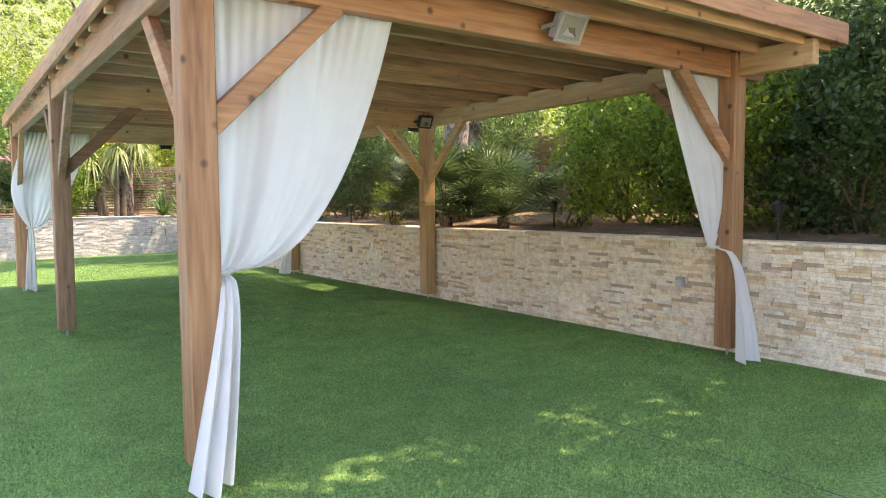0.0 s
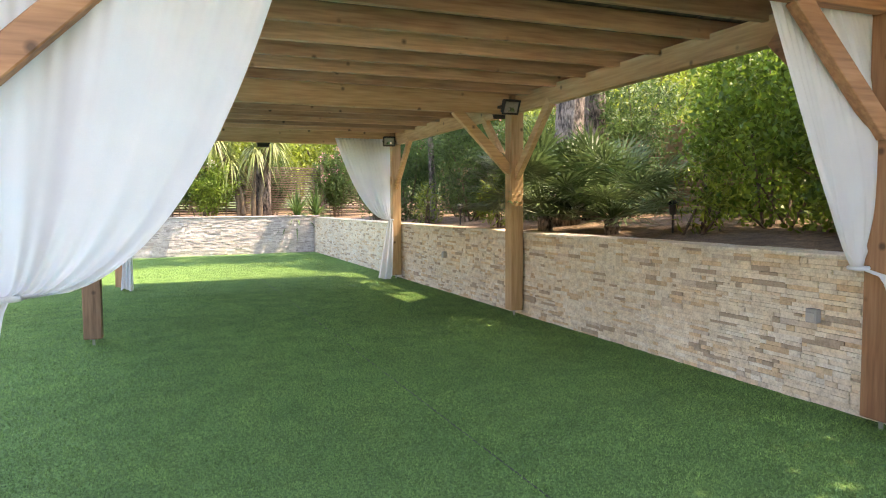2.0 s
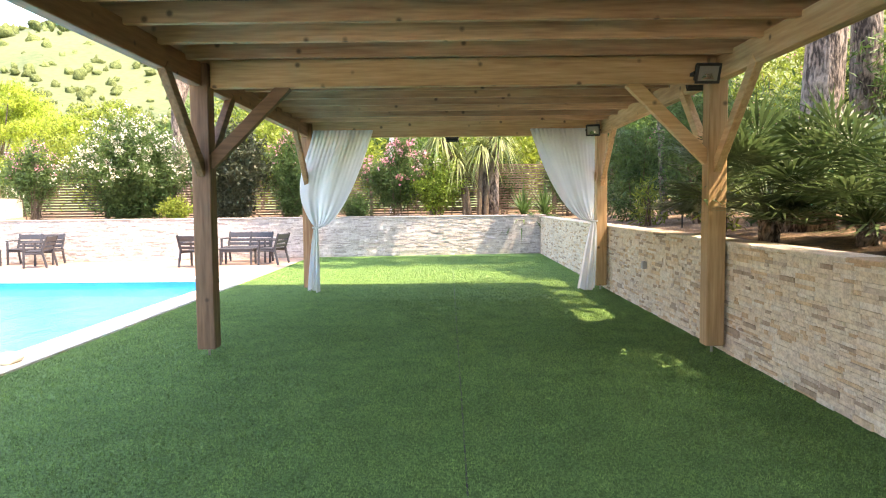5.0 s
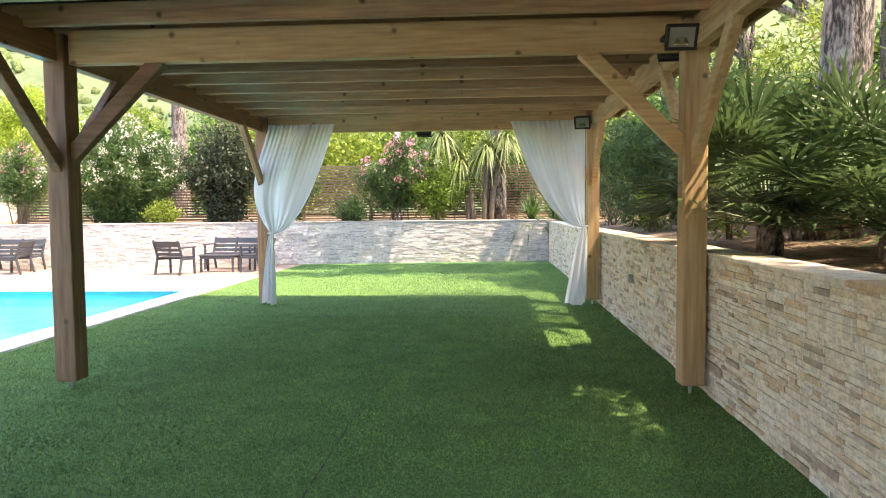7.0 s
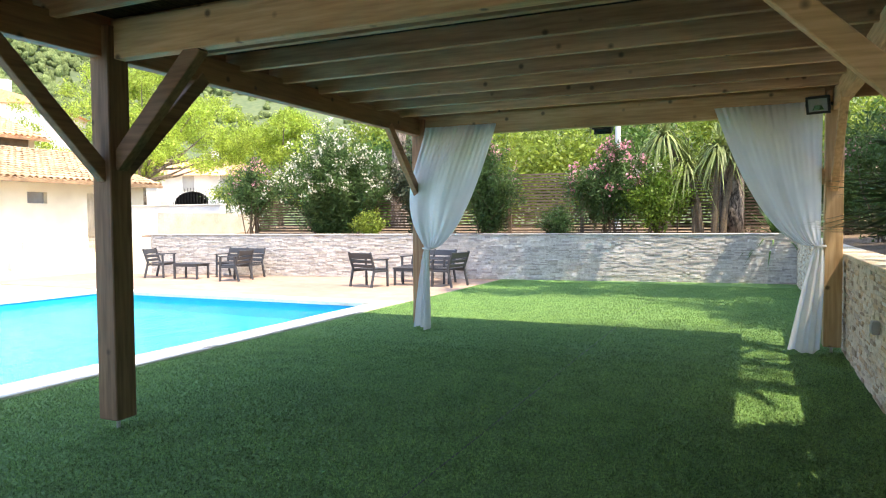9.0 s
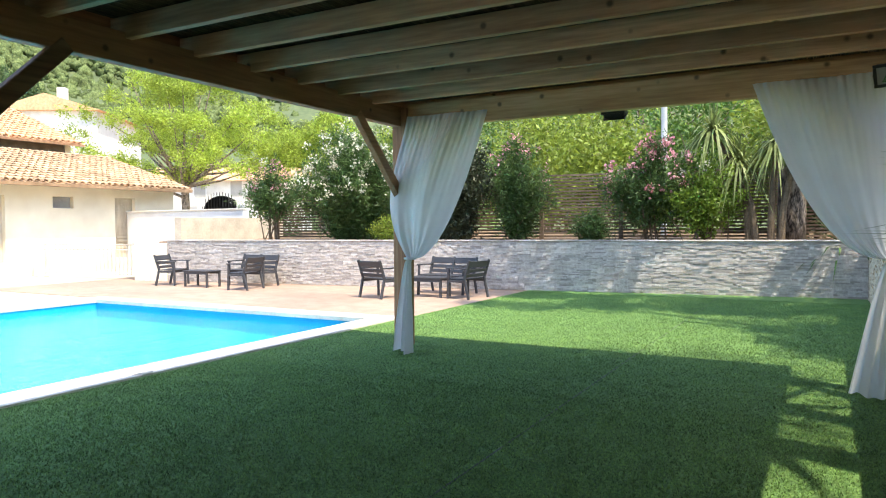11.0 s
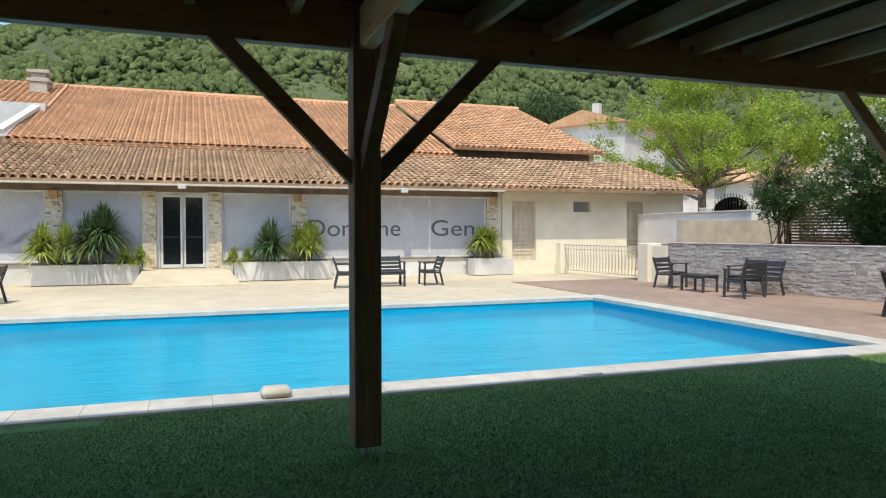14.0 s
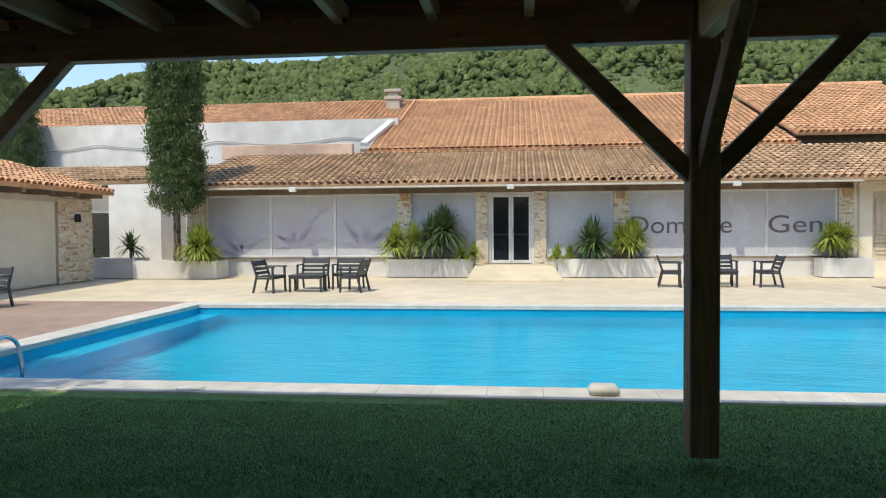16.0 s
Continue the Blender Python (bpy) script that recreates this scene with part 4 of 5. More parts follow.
# ---- planted bank behind the garden walls ----
bm = bmesh.new()
grid = []
for i in range(15):
    x = WALL_X + 0.30 + i * 0.6
    grid.append([(x, -8 + j * 1.0, 0.96 + 0.05 * i + 0.06 * noise.noise((x, j * 1.0, 0))) for j in range(60)])
structure("ground_bank", grid_faces(bm, grid), SOIL, "bark mulch and soil behind the stone wall", "soil", True)
bm = bmesh.new()
grid = []
for i in range(12):
    row = []
    for j in range(24):
        p = CORNER + back_dir * (j * 0.95 - 3.0) + Vector((-back_dir.y, back_dir.x, 0)) * -1 * (0.3 + i * 0.8)
        row.append((p.x, p.y, 0.98 + 0.03 * i + 0.05 * noise.noise((p.x, p.y, 3))))
    grid.append(row)
structure("ground_back_bank", grid_faces(bm, grid), SOIL, "soil bed behind the back wall", "soil", True)

# capping stones of the walls
capping = random.Random(9)
y = -6.0
wall_ob = bpy.data.objects["wall_garden"]
while y < 22.3:
    w1 = capping.uniform(0.35, 0.6)
    part("capping_stone", boxes((WALL_X - 0.02, WALL_X + 0.32, y + 0.003, min(y + w1, 22.35) - 0.003, WALL_TOP - 0.008, WALL_TOP + 0.02 + capping.uniform(0, 0.006)), bevel=0.006), STONE, wall_ob)
    y += w1
s = -0.2
while s < back_len - 0.1:
    w1 = capping.uniform(0.4, 0.7)
    part("capping_stone", boxes((s + 0.003, min(s + w1, back_len) - 0.003, -0.34, 0.02, 1.102, 1.13), bevel=0.006), STONE_G, wb)
    s += w1


# ---- plants ----
def crown_points(blobs, n, rng, shell=0.55):
    """Points through the outer parts of several ellipsoids, given as (x, y, z, rx, ry, rz)."""
    out = []
    vol = [b[3] * b[4] * b[5] for b in blobs]
    for b, v in zip(blobs, vol):
        k = max(3, int(n * v / sum(vol)))
        d = rng.normal(0, 1, (k, 3))
        d /= np.linalg.norm(d, axis=1)[:, None]
        rad = rng.uniform(shell ** 3, 1, (k, 1)) ** (1 / 3) * rng.uniform(0.82, 1.12, (k, 1))
        out.append(np.array(b[:3]) + d * rad * np.array(b[3:]))
    return np.concatenate(out)


def shrub(name, x, y, z, blobs, label, material, clumps=260, per=26, length=0.10, width=0.03, spread=0.09, seed=1, flowers=None, bloom=0,
          stems=6, category="shrub", group="", up=0.2, droop=0.0, flower_size=0.05):
    rng = np.random.default_rng(seed)
    t = thing(name, (x, y, z), 0, label, category, group)
    pts = crown_points(blobs, clumps, rng)
    pts = pts[pts[:, 2] > 0.05]
    part("foliage", quads_mesh("foliage", leaves(pts, per, spread, length, width, rng, droop, up), material), None, t)
    for k in range(stems):
        q = pts[rng.integers(len(pts))]
        o = np.array((rng.normal(0, 0.12), rng.normal(0, 0.12), -0.05))
        mid = (o + q) / 2 + np.array((rng.normal(0, 0.1), rng.normal(0, 0.1), 0.1))
        part("stem", tube(bmesh.new(), [tuple(o), tuple(mid), tuple(q)], 0.022, 5, 0.006), TWIG, t)
    if flowers:
        pick = pts[rng.permutation(len(pts))]
        hi = pick[pick[:, 2] > np.quantile(pts[:, 2], 0.35)][:bloom]
        hi = hi * np.array((1.12, 1.12, 1.04))
        part("blossom", quads_mesh("blossom", leaves(hi, 14, 0.07, flower_size, flower_size * 0.9, rng), flowers), None, t)
    return t


def tree(name, x, y, z, trunk, height, blobs, label, material, clumps, per, length, width, spread, seed, radius=0.25, lean=(0, 0), limbs=9, category="tree", bark=None):
    rng = np.random.default_rng(seed)
    t = thing(name, (x, y, z), 0, label, category)
    bm = bmesh.new()
    prof = []
    for k in range(9):
        f = k / 8
        prof.append((lean[0] * f + 0.05 * math.sin(3 * f + seed), lean[1] * f + 0.05 * math.cos(4 * f + seed), -0.15 + (trunk + 0.15) * f))
    tube(bm, prof, radius, 12, radius * 0.55)
    for v in bm.verts:
        v.co += Vector((1, 1, 0.2)) * 0.10 * radius * noise.noise(v.co * 5)
    part("trunk", bm, bark or BARK, t, "", True)
    pts = crown_points(blobs, clumps, rng, 0.35)
    for k in range(limbs):
        q = pts[rng.integers(len(pts))]
        o = np.array(prof[rng.integers(5, 9)])
        mid = o * 0.45 + q * 0.55 + np.array((0, 0, -0.15))
        part("limb", tube(bmesh.new(), [tuple(o), tuple(mid), tuple(q)], radius * 0.38, 6, 0.015), bark or BARK, t)
    part("crown", quads_mesh("crown", leaves(pts, per, spread, length, width, rng, 0, 0.2), material), None, t)
    return t


def fan_palm(x, y, z, size, fronds, label, seed, height=0.3):
    """A clumping palm with pleated fans on thin stalks."""
    rng = np.random.default_rng(seed)
    t = thing("fan_palm", (x, y, z), 0, label, "palm", "fan palms behind the wall")
    part("trunk", tube(bmesh.new(), [(0, 0, -0.1), (0.02, 0, height * 0.5), (0, 0.02, height)], 0.13, 10, 0.10), BARK, t)
    for k in range(fronds):
        az = rng.uniform(0, math.tau)
        el = math.radians(rng.uniform(-2, 68))
        d = np.array((math.cos(az) * math.cos(el), math.sin(az) * math.cos(el), math.sin(el)))
        o = np.array((0, 0, height))
        ln = size * rng.uniform(0.5, 0.75)
        tip = o + d * ln
        stalk = tube(bmesh.new(), [tuple(o), tuple((o + tip) / 2 + np.array((0, 0, 0.05))), tuple(tip)], 0.011, 5, 0.007)
        fans = []
        side = np.array((-math.sin(az), math.cos(az), 0))
        nrm = np.cross(d, side)
        blades = 32
        rad = size * rng.uniform(0.36, 0.48)
        for i in range(blades):
            a = math.radians(-125 + 250 * i / (blades - 1))
            b = d * math.cos(a) + side * math.sin(a)
            w1 = np.cross(b, nrm) * rad * 0.032
            end = tip + b * rad * rng.uniform(0.9, 1.05) - np.array((0, 0, rad * 0.16)) + nrm * 0.03
            m = tip + b * rad * 0.5 + nrm * (0.03 if i % 2 else -0.03)
            fans += [tip, m - w1, end, m + w1]
        frond = part("frond", quads_mesh("frond", np.array(fans), LEAF_PALM), None, t)
        part("stalk", stalk, LEAF_PALM, frond)
    return t


# garden bank beside the pergola
fan_palm(6.98, 9.35, 1.0, 1.35, 50, "green fan palm leaning over the stone wall", 41, 0.28)
fan_palm(7.55, 8.55, 1.02, 1.25, 44, "green fan palm behind the stone wall", 42, 0.22)
fan_palm(7.9, 10.9, 1.02, 1.1, 30, "green fan palm beside a pine trunk", 43, 0.5)
fan_palm(8.4, 2.0, 1.05, 1.3, 24, "dark fan palm in the shade of the hedge", 44, 0.8)
for i, (x, y, h, rr, mt, lab) in enumerate((
        (8.8, 6.9, 2.9, 1.25, LEAF_PRIVET, "tall bright green privet bush"),
        (8.5, 5.3, 2.8, 1.15, LEAF_PRIVET, "tall leafy green bush behind the wall"),
        (8.6, 3.6, 2.6, 1.2, LEAF_DK, "dark green hedge bush in shade"),
        (8.9, 1.7, 2.7, 1.3, LEAF_DK, "dark green hedge bush in shade"),
        (8.7, -0.6, 2.6, 1.4, LEAF_DK, "dark green hedge bush in shade"),
        (10.0, 4.6, 3.6, 1.4, LEAF_DK, "tall dark bush behind the hedge"),
        (10.2, 8.6, 3.2, 1.3, LEAF_PRIVET, "tall green bush by the fence"))):
    shrub("hedge_bush", x, y, 1.0, [(0, 0, h * 0.33, rr * 0.85, rr, h * 0.36), (0.1, 0.2, h * 0.72, rr * 0.8, rr * 0.85, h * 0.34), (-0.15, -0.3, h * 0.55, rr * 0.8, rr * 0.8, h * 0.3)],
          lab, mt, 330, 34, 0.10, 0.05, 0.10, 50 + i, group="bushes on the garden bank")
for i, (x, y, h, rr, mt) in enumerate(((8.6, 12.6, 2.0, 0.9, LEAF_OL), (8.2, 14.6, 2.4, 1.0, LEAF_OL), (9.0, 16.4, 2.8, 1.1, LEAF_DK), (7.8, 17.6, 2.0, 0.9, LEAF_OL),
                                      (7.6, 19.6, 2.3, 1.0, LEAF_OL), (9.6, 11.0, 2.6, 1.0, LEAF_OL), (9.4, 13.9, 3.0, 1.1, LEAF_LT), (9.6, 19.0, 3.0, 1.3, LEAF_DK))):
    shrub("oleander", x, y, 1.0, [(0, 0, h * 0.45, rr * 0.8, rr * 0.8, h * 0.45), (0.1, 0.1, h * 0.8, rr, rr, h * 0.28)],
          "green oleander with a few pink flowers" if i % 2 == 0 else "loose green shrub on the mulch bank", mt, 260, 26, 0.14, 0.026, 0.10, 70 + i,
          PINK if i % 2 == 0 else None, 16, group="shrubs on the garden bank")
for i, (x, y, h) in enumerate(((8.0, 7.3, 0.95), (7.5, 12.0, 0.8), (7.4, 15.2, 0.8))):
    shrub("low_shrub", x, y, 1.0, [(0, 0, h * 0.55, 0.3, 0.36, h * 0.5)], "sparse yellow-green shrub in mulch", LEAF_LT, 26, 18, 0.15, 0.028, 0.07, 90 + i, group="low shrubs in mulch")
PINE = leaf("pine_needle", (0.03, 0.065, 0.02), (0.09, 0.15, 0.045), 0.2)
tree("pine_tree", 8.15, 10.75, 0.98, 7.5, 10, [(-0.3, 0.3, 7.4, 2.2, 2.2, 1.4), (0.8, -0.8, 8.4, 2.0, 2.0, 1.3)], "large pine with deeply fissured bark", PINE, 90, 150, 0.13, 0.018, 0.2, 101, 0.27, (0.2, -0.1))
tree("pine_tree", 9.0, 11.2, 1.0, 8.0, 10, [(0.4, 0.5, 8.0, 2.2, 2.3, 1.3)], "pine trunk with reddish bark behind the palms", PINE, 180, 60, 0.13, 0.018, 0.2, 102, 0.22, (0.1, 0.2))
tree("small_tree", 8.2, 17.0, 1.0, 3.6, 5, [(0, 0, 4.3, 1.6, 1.6, 1.2)], "thin dark-stemmed tree by the wall", LEAF_DK, 160, 30, 0.10, 0.04, 0.16, 103, 0.10)
tree("shade_tree", 9.6, -0.8, 0.9, 3.8, 8, [(-1.2, 0.2, 5.4, 2.4, 2.6, 1.3), (-4.0, 0.0, 6.6, 3.2, 2.6, 1.1), (-6.2, 0.4, 7.0, 2.2, 2.4, 1.0), (0.3, 2.6, 5.4, 1.9, 1.9, 1.2), (-1.6, 2.6, 6.4, 1.6, 1.6, 0.9), (-3.4, 2.4, 6.8, 2.6, 1.5, 0.9)], "spreading dark green tree overhanging the pergola", LEAF_DK, 1000, 40, 0.19, 0.10, 0.22, 104, 0.24, limbs=14)
# Unseen tree, added to shade the front of the lawn.
tree("shade_tree", 5.5, -6.5, 0.0, 4.2, 9, [(-0.5, 1.0, 6.2, 3.4, 2.4, 1.5), (-2.8, 1.5, 7.0, 2.4, 2.2, 1.3), (2.0, 1.2, 6.0, 2.2, 2.2, 1.3)], "broad green tree shading the front of the lawn", LEAF_MD, 520, 34, 0.11, 0.05, 0.22, 105, 0.28)
tree("shade_tree", 9.8, 6.2, 1.0, 4.4, 8, [(-1.4, -1.6, 5.4, 1.5, 1.8, 1.0), (-1.8, 0.0, 6.0, 1.4, 1.2, 0.9)], "tall green tree behind the hedge", LEAF_MD, 330, 60, 0.15, 0.08, 0.17, 106, 0.2)
# Both trees' unseen outer sprays are added to streak the lawn with shade.
tree("shade_tree", 10.6, 15.2, 1.0, 5.0, 9, [(-0.4, 0, 6.6, 1.6, 1.8, 1.1), (-3.2, 2.6, 7.4, 2.4, 0.6, 0.5), (-5.2, 1.6, 8.0, 1.9, 0.45, 0.4), (-5.8, 3.6, 8.4, 2.2, 0.6, 0.5), (-2.6, 4.4, 7.6, 1.6, 0.5, 0.5)], "tall leafy tree behind the oleanders, unseen sprays shading the lawn", LEAF_LT, 400, 80, 0.15, 0.075, 0.15, 107, 0.2, limbs=12)
tree("shade_tree", 10.4, 19.5, 1.0, 5.0, 9, [(-2.4, -1.2, 7.0, 1.8, 1.5, 0.9), (-4.6, -0.3, 8.0, 2.0, 1.2, 0.8), (-0.6, 0.4, 6.4, 1.8, 1.6, 1.0), (-6.8, 0.6, 8.6, 1.6, 0.9, 0.6)], "tall leafy tree behind the oleanders, unseen sprays shading the lawn", LEAF_MD, 190, 90, 0.16, 0.075, 0.17, 108, 0.2)

# bed behind the back wall
def behind(s, off):
    p = CORNER + back_dir * s + Vector((back_dir.y, -back_dir.x, 0)) * off
    return p.x, p.y


def bed(s, off, h, rr, label, mt, seed, flowers=None, bloom=0, shoots=70, per=13, length=0.16, width=0.028, name="oleander", size=0.06, bare=0.35):
    """A shrub of many shoots that fan out from the ground, each leafy towards its tip."""
    x, y = behind(s, off)
    rng = np.random.default_rng(seed)
    t = thing(name, (x, y, 0.98), back_turn, label, "shrub", "shrubs behind the back wall")
    pts, tips = [], []
    for k in range(shoots):
        az, lean = rng.uniform(0, math.tau), rng.uniform(0, 1) ** 0.7
        tip = np.array((math.cos(az) * lean * rr, math.sin(az) * lean * rr * 0.6, h * (1 - 0.42 * lean ** 2) * rng.uniform(0.62, 1.06)))
        foot = np.array((rng.normal(0, 0.16 * rr), rng.normal(0, 0.1), 0))
        mid = foot * 0.5 + tip * 0.5 + np.array((0, 0, 0.16 * h))
        for f in np.linspace(bare * rng.uniform(0.5, 1.3), 1, 11):
            pts.append((1 - f) ** 2 * foot + 2 * f * (1 - f) * mid + f * f * tip)
        tips.append(tip)
        if k < 12:
            part("stem", tube(bmesh.new(), [tuple(foot - np.array((0, 0, 0.08))), tuple(foot * 0.4 + mid * 0.6), tuple(mid * 0.4 + tip * 0.6)], 0.02, 5, 0.007), TWIG, t)
    part("foliage", quads_mesh("foliage", leaves(pts, per, 0.075, length, width, rng, 0, 0.35), mt), None, t)
    if flowers:
        tips = np.array(tips)
        hi = tips[np.argsort(-tips[:, 2] + rng.normal(0, 0.35, len(tips)))]
        hi = np.concatenate([hi] * (1 + bloom // len(hi)))[:bloom]
        part("blossom", quads_mesh("blossom", leaves(hi + rng.normal(0, 0.09, hi.shape), 13, 0.055, size, size * 0.8, rng), flowers), None, t)


PURPLE = leaf("purple_leaf", (0.03, 0.045, 0.022), (0.09, 0.105, 0.055), 0.2)
bed(11.75, 1.25, 3.0, 2.05, "large oleander covered in white flowers", LEAF_OL, 121, WHITEF, 210, 210, 15, size=0.075, bare=0.12)
bed(14.4, 1.4, 2.35, 0.95, "bare-stemmed oleander with dull pink flowers", LEAF_OL, 122, PINK, 22, 42, 9, bare=0.6)
bed(8.9, 1.3, 2.95, 1.25, "tall dark purple-green shrub", PURPLE, 123, None, 0, 160, 14, 0.11, 0.05, "dark_shrub", bare=0.1)
bed(7.2, 1.2, 2.5, 0.95, "thin oleander with pink flowers at its top", LEAF_OL, 124, PINK, 26, 84, 12, bare=0.15)
bed(4.1, 1.1, 2.45, 1.2, "oleander with clusters of pink flowers", LEAF_OL, 125, PINK, 75, 100, 10, size=0.085, bare=0.4)
bed(2.95, 0.9, 2.0, 1.0, "rose bush with a few white flowers", LEAF_PRIVET, 126, WHITEF, 8, 60, 10, 0.08, 0.05, "rose_bush", bare=0.3)
bed(10.3, 0.5, 0.75, 0.5, "low yellow-green shrub on the back wall", LEAF_LT, 127, None, 0, 30, 9, 0.07, 0.04, "low_shrub", bare=0.1)
bed(5.3, 0.6, 0.8, 0.5, "low dark spiky shrub", LEAF_DK, 128, None, 0, 24, 8, 0.2, 0.02, "low_shrub", bare=0.1)
bed(0.6, 2.6, 2.2, 1.0, "dense dark shrub in the corner bed", LEAF_DK, 129, PINK, 8, 70, 12)
bed(-1.6, 2.2, 2.4, 1.0, "oleander in the corner bed with pink flowers", LEAF_OL, 130, PINK, 30, 70, 12)
x, y = behind(1.15, 1.5)
tree("pine_tree", x, y, 0.98, 7.0, 9, [(0, 0.6, 8.2, 2.2, 1.8, 1.2)], "thick pine trunk with dark fissured bark", PINE, 160, 50, 0.13, 0.018, 0.22, 131, 0.30)
x, y = behind(11.6, 6.5)
tree("pine_tree", x, y, 0.6, 7.0, 9, [(0, 0.6, 8.0, 2.2, 1.8, 1.2)], "pine with dark fissured bark beyond the fence", PINE, 160, 50, 0.13, 0.018, 0.22, 132, 0.35)
dx, dy = behind(1.75, 0.9)
dracaena = thing("cordyline", (dx, dy, 0.98), 0, "grey-stemmed cordyline with drooping sword leaves", "plant")
for k, (bx, lx, ly, hh) in enumerate(((-0.15, -1.05, 0.1, 2.45), (0.12, 0.22, 0.0, 2.1), (0.3, 0.75, 0.15, 2.35), (-0.3, -0.55, 0.2, 1.75))):
    part("trunk", tube(bmesh.new(), [(bx, 0, -0.1), (bx + (lx - bx) * 0.12, ly * 0.3, hh * 0.35), (bx + (lx - bx) * 0.45, ly * 0.6, hh * 0.68), (lx, ly, hh)], 0.085, 9, 0.05), TWIG, dracaena)
    part("leaves", quads_mesh("leaves", swords(150, 0.85, 0.045, 140 + k, 1.0, 1.25, hh) + np.array((lx, ly, 0)), LEAF_CORD), None, dracaena)
for k, (s1, o1) in enumerate(((0.35, 0.6), (-0.4, 0.9))):
    x, y = behind(s1, o1)
    sword_plant(x, y, 1.0, 1.1, 1, "green flax with upright sword leaves", 150 + k, LEAF_OL, 0.05, count=110, width=0.05)

# slatted fence behind the bed
fx, fy = behind(0, 2.1)
fence = thing("slatted_fence", (fx, fy, 0), back_turn, "grey-brown fence of thin horizontal wooden slats", "fence")
slat_me = mesh_of("slat", boxes((-1.0, 0.96, -0.012, 0.012, 0, 0.046)), SLATW)
for k in range(10):
    part("fence_post", boxes((k * 1.96 - 3.05, k * 1.96 - 2.95, 0.02, 0.10, 0.8, 2.85)), SLATW, fence)
for k in range(9):
    for j in range(22):
        ob = part("slat", slat_me, None, fence)
        ob.location = (k * 1.96 - 2.0, 0, 1.0 + j * 0.08)

px, py = behind(4.0, 5.0)
pole = thing("lamp_post", (px, py, 0), 0, "white metal pole standing beyond the slatted fence", "lamp post")
part("shaft", tube(bmesh.new(), [(0, 0, 0), (0, 0, 5.6)], 0.09, 12, 0.08), ALU, pole)
part("collar", tube(bmesh.new(), [(0, 0, 0), (0, 0, 0.25)], 0.13, 12, 0.11), ALU, pole)

# boarded fence on the garden bank
bfence = thing("board_fence", (10.9, 0, 1.0), 0, "brown horizontal board fence behind the garden bank", "fence")
board_me = mesh_of("board", boxes((-0.012, 0.012, -1.18, 1.18, 0, 0.165), bevel=0.004), FENCEW)
for k in range(13):
    part("fence_post", boxes((0.015, 0.10, -8.04 + k * 2.4, -7.94 + k * 2.4, -0.2, 2.0)), FENCEW, bfence)
    for j in range(11):
        ob = part("board", board_me, None, bfence)
        ob.location = (0, -6.8 + k * 2.4, 0.05 + j * 0.17)

# ---- beyond the right end of the building ----
yard = tagged(part("wall_yard", boxes((-16.2, -10.6, 23.1, 23.35, -0.02, 2.02), bevel=0.01), WHITEW), "white rendered boundary wall beside the building", "wall", "", "structure")
structure("wall_yard_return", boxes((-10.55, -10.3, 20.4, 24.6, -0.02, 1.75)), MORTAR, "grey wall end beside the fence", "wall")
part("capping_slab", boxes((-16.2, -10.58, 23.06, 23.39, 2.022, 2.07), bevel=0.008), COPING, yard)
gate = thing("arched_gate", (-14.2, 25.6, 0), 0, "dark arched metal gate between white pillars", "gate")
bm = bmesh.new()
vs = [bm.verts.new((x, 0, z)) for x, z in [(-0.9, 0), (0.9, 0)] + [(0.9 * math.cos(a), 2.15 + 0.5 * math.sin(a)) for a in np.linspace(0, math.pi, 13)]]
f = bm.faces.new(vs)
bmesh.ops.solidify(bm, geom=[f], thickness=0.03)
part("panel", bm, BLACK, gate)
for k in range(13):
    x = -0.9 + k * 0.15
    part("bar", tube(bmesh.new(), [(x, -0.05, 0.1), (x, -0.05, 2.2 + 0.5 * math.sqrt(max(0, 1 - (x / 0.9) ** 2)) + 0.08)], 0.014, 6), BLACK, gate)
for x in (-1.2, 1.2):
    part("pillar", boxes((x - 0.22, x + 0.22, -0.22, 0.22, 0, 2.3), bevel=0.02), WHITEW, gate)

# white railing round the stairwell
rail = thing("iron_railing", (0, 0, -0.02), 0, "white wrought iron railing between rendered pillars", "railing")
RA, RB = Vector((-15.75, 19.7, 0)), Vector((-11.3, 20.05, 0))
n = 26
WHITEM = plain("white_painted_metal", (0.60, 0.57, 0.52), 0.5)
for p, sz, hh in ((RA, 0.15, 1.08), (RB, 0.24, 1.12)):
    part("pillar", boxes((p.x - sz, p.x + sz, p.y - sz, p.y + sz, 0, hh), bevel=0.015), RENDERW, rail)
a, b = RA + Vector((0.16, 0, 0)), RB - Vector((0.25, 0, 0))
for z in (0.14, 0.86, 1.0):
    part("rail", beam_between(bmesh.new(), (a.x, a.y, z), (b.x, b.y, z), 0.03, 0.025), WHITEM, rail)
for k in range(n):
    f0 = (k + 0.5) / n
    p = a + (b - a) * f0
    part("baluster", tube(bmesh.new(), [(p.x, p.y, 0.14), (p.x, p.y, 1.0)], 0.012, 6), WHITEM, rail)
    ring = [(p.x + 0.05 * math.sin(t * math.tau / 2) * (1 if t < 1 else -1), p.y, 0.22 + 0.6 * (t if t < 1 else 2 - t)) for t in [q / 6 for q in range(13)]]
    part("scroll", tube(bmesh.new(), ring, 0.009, 5), WHITEM, rail)
part("low_wall", boxes((-11.05, -10.42, 19.95, 20.2, 0, 1.05), bevel=0.01), RENDERW, rail)

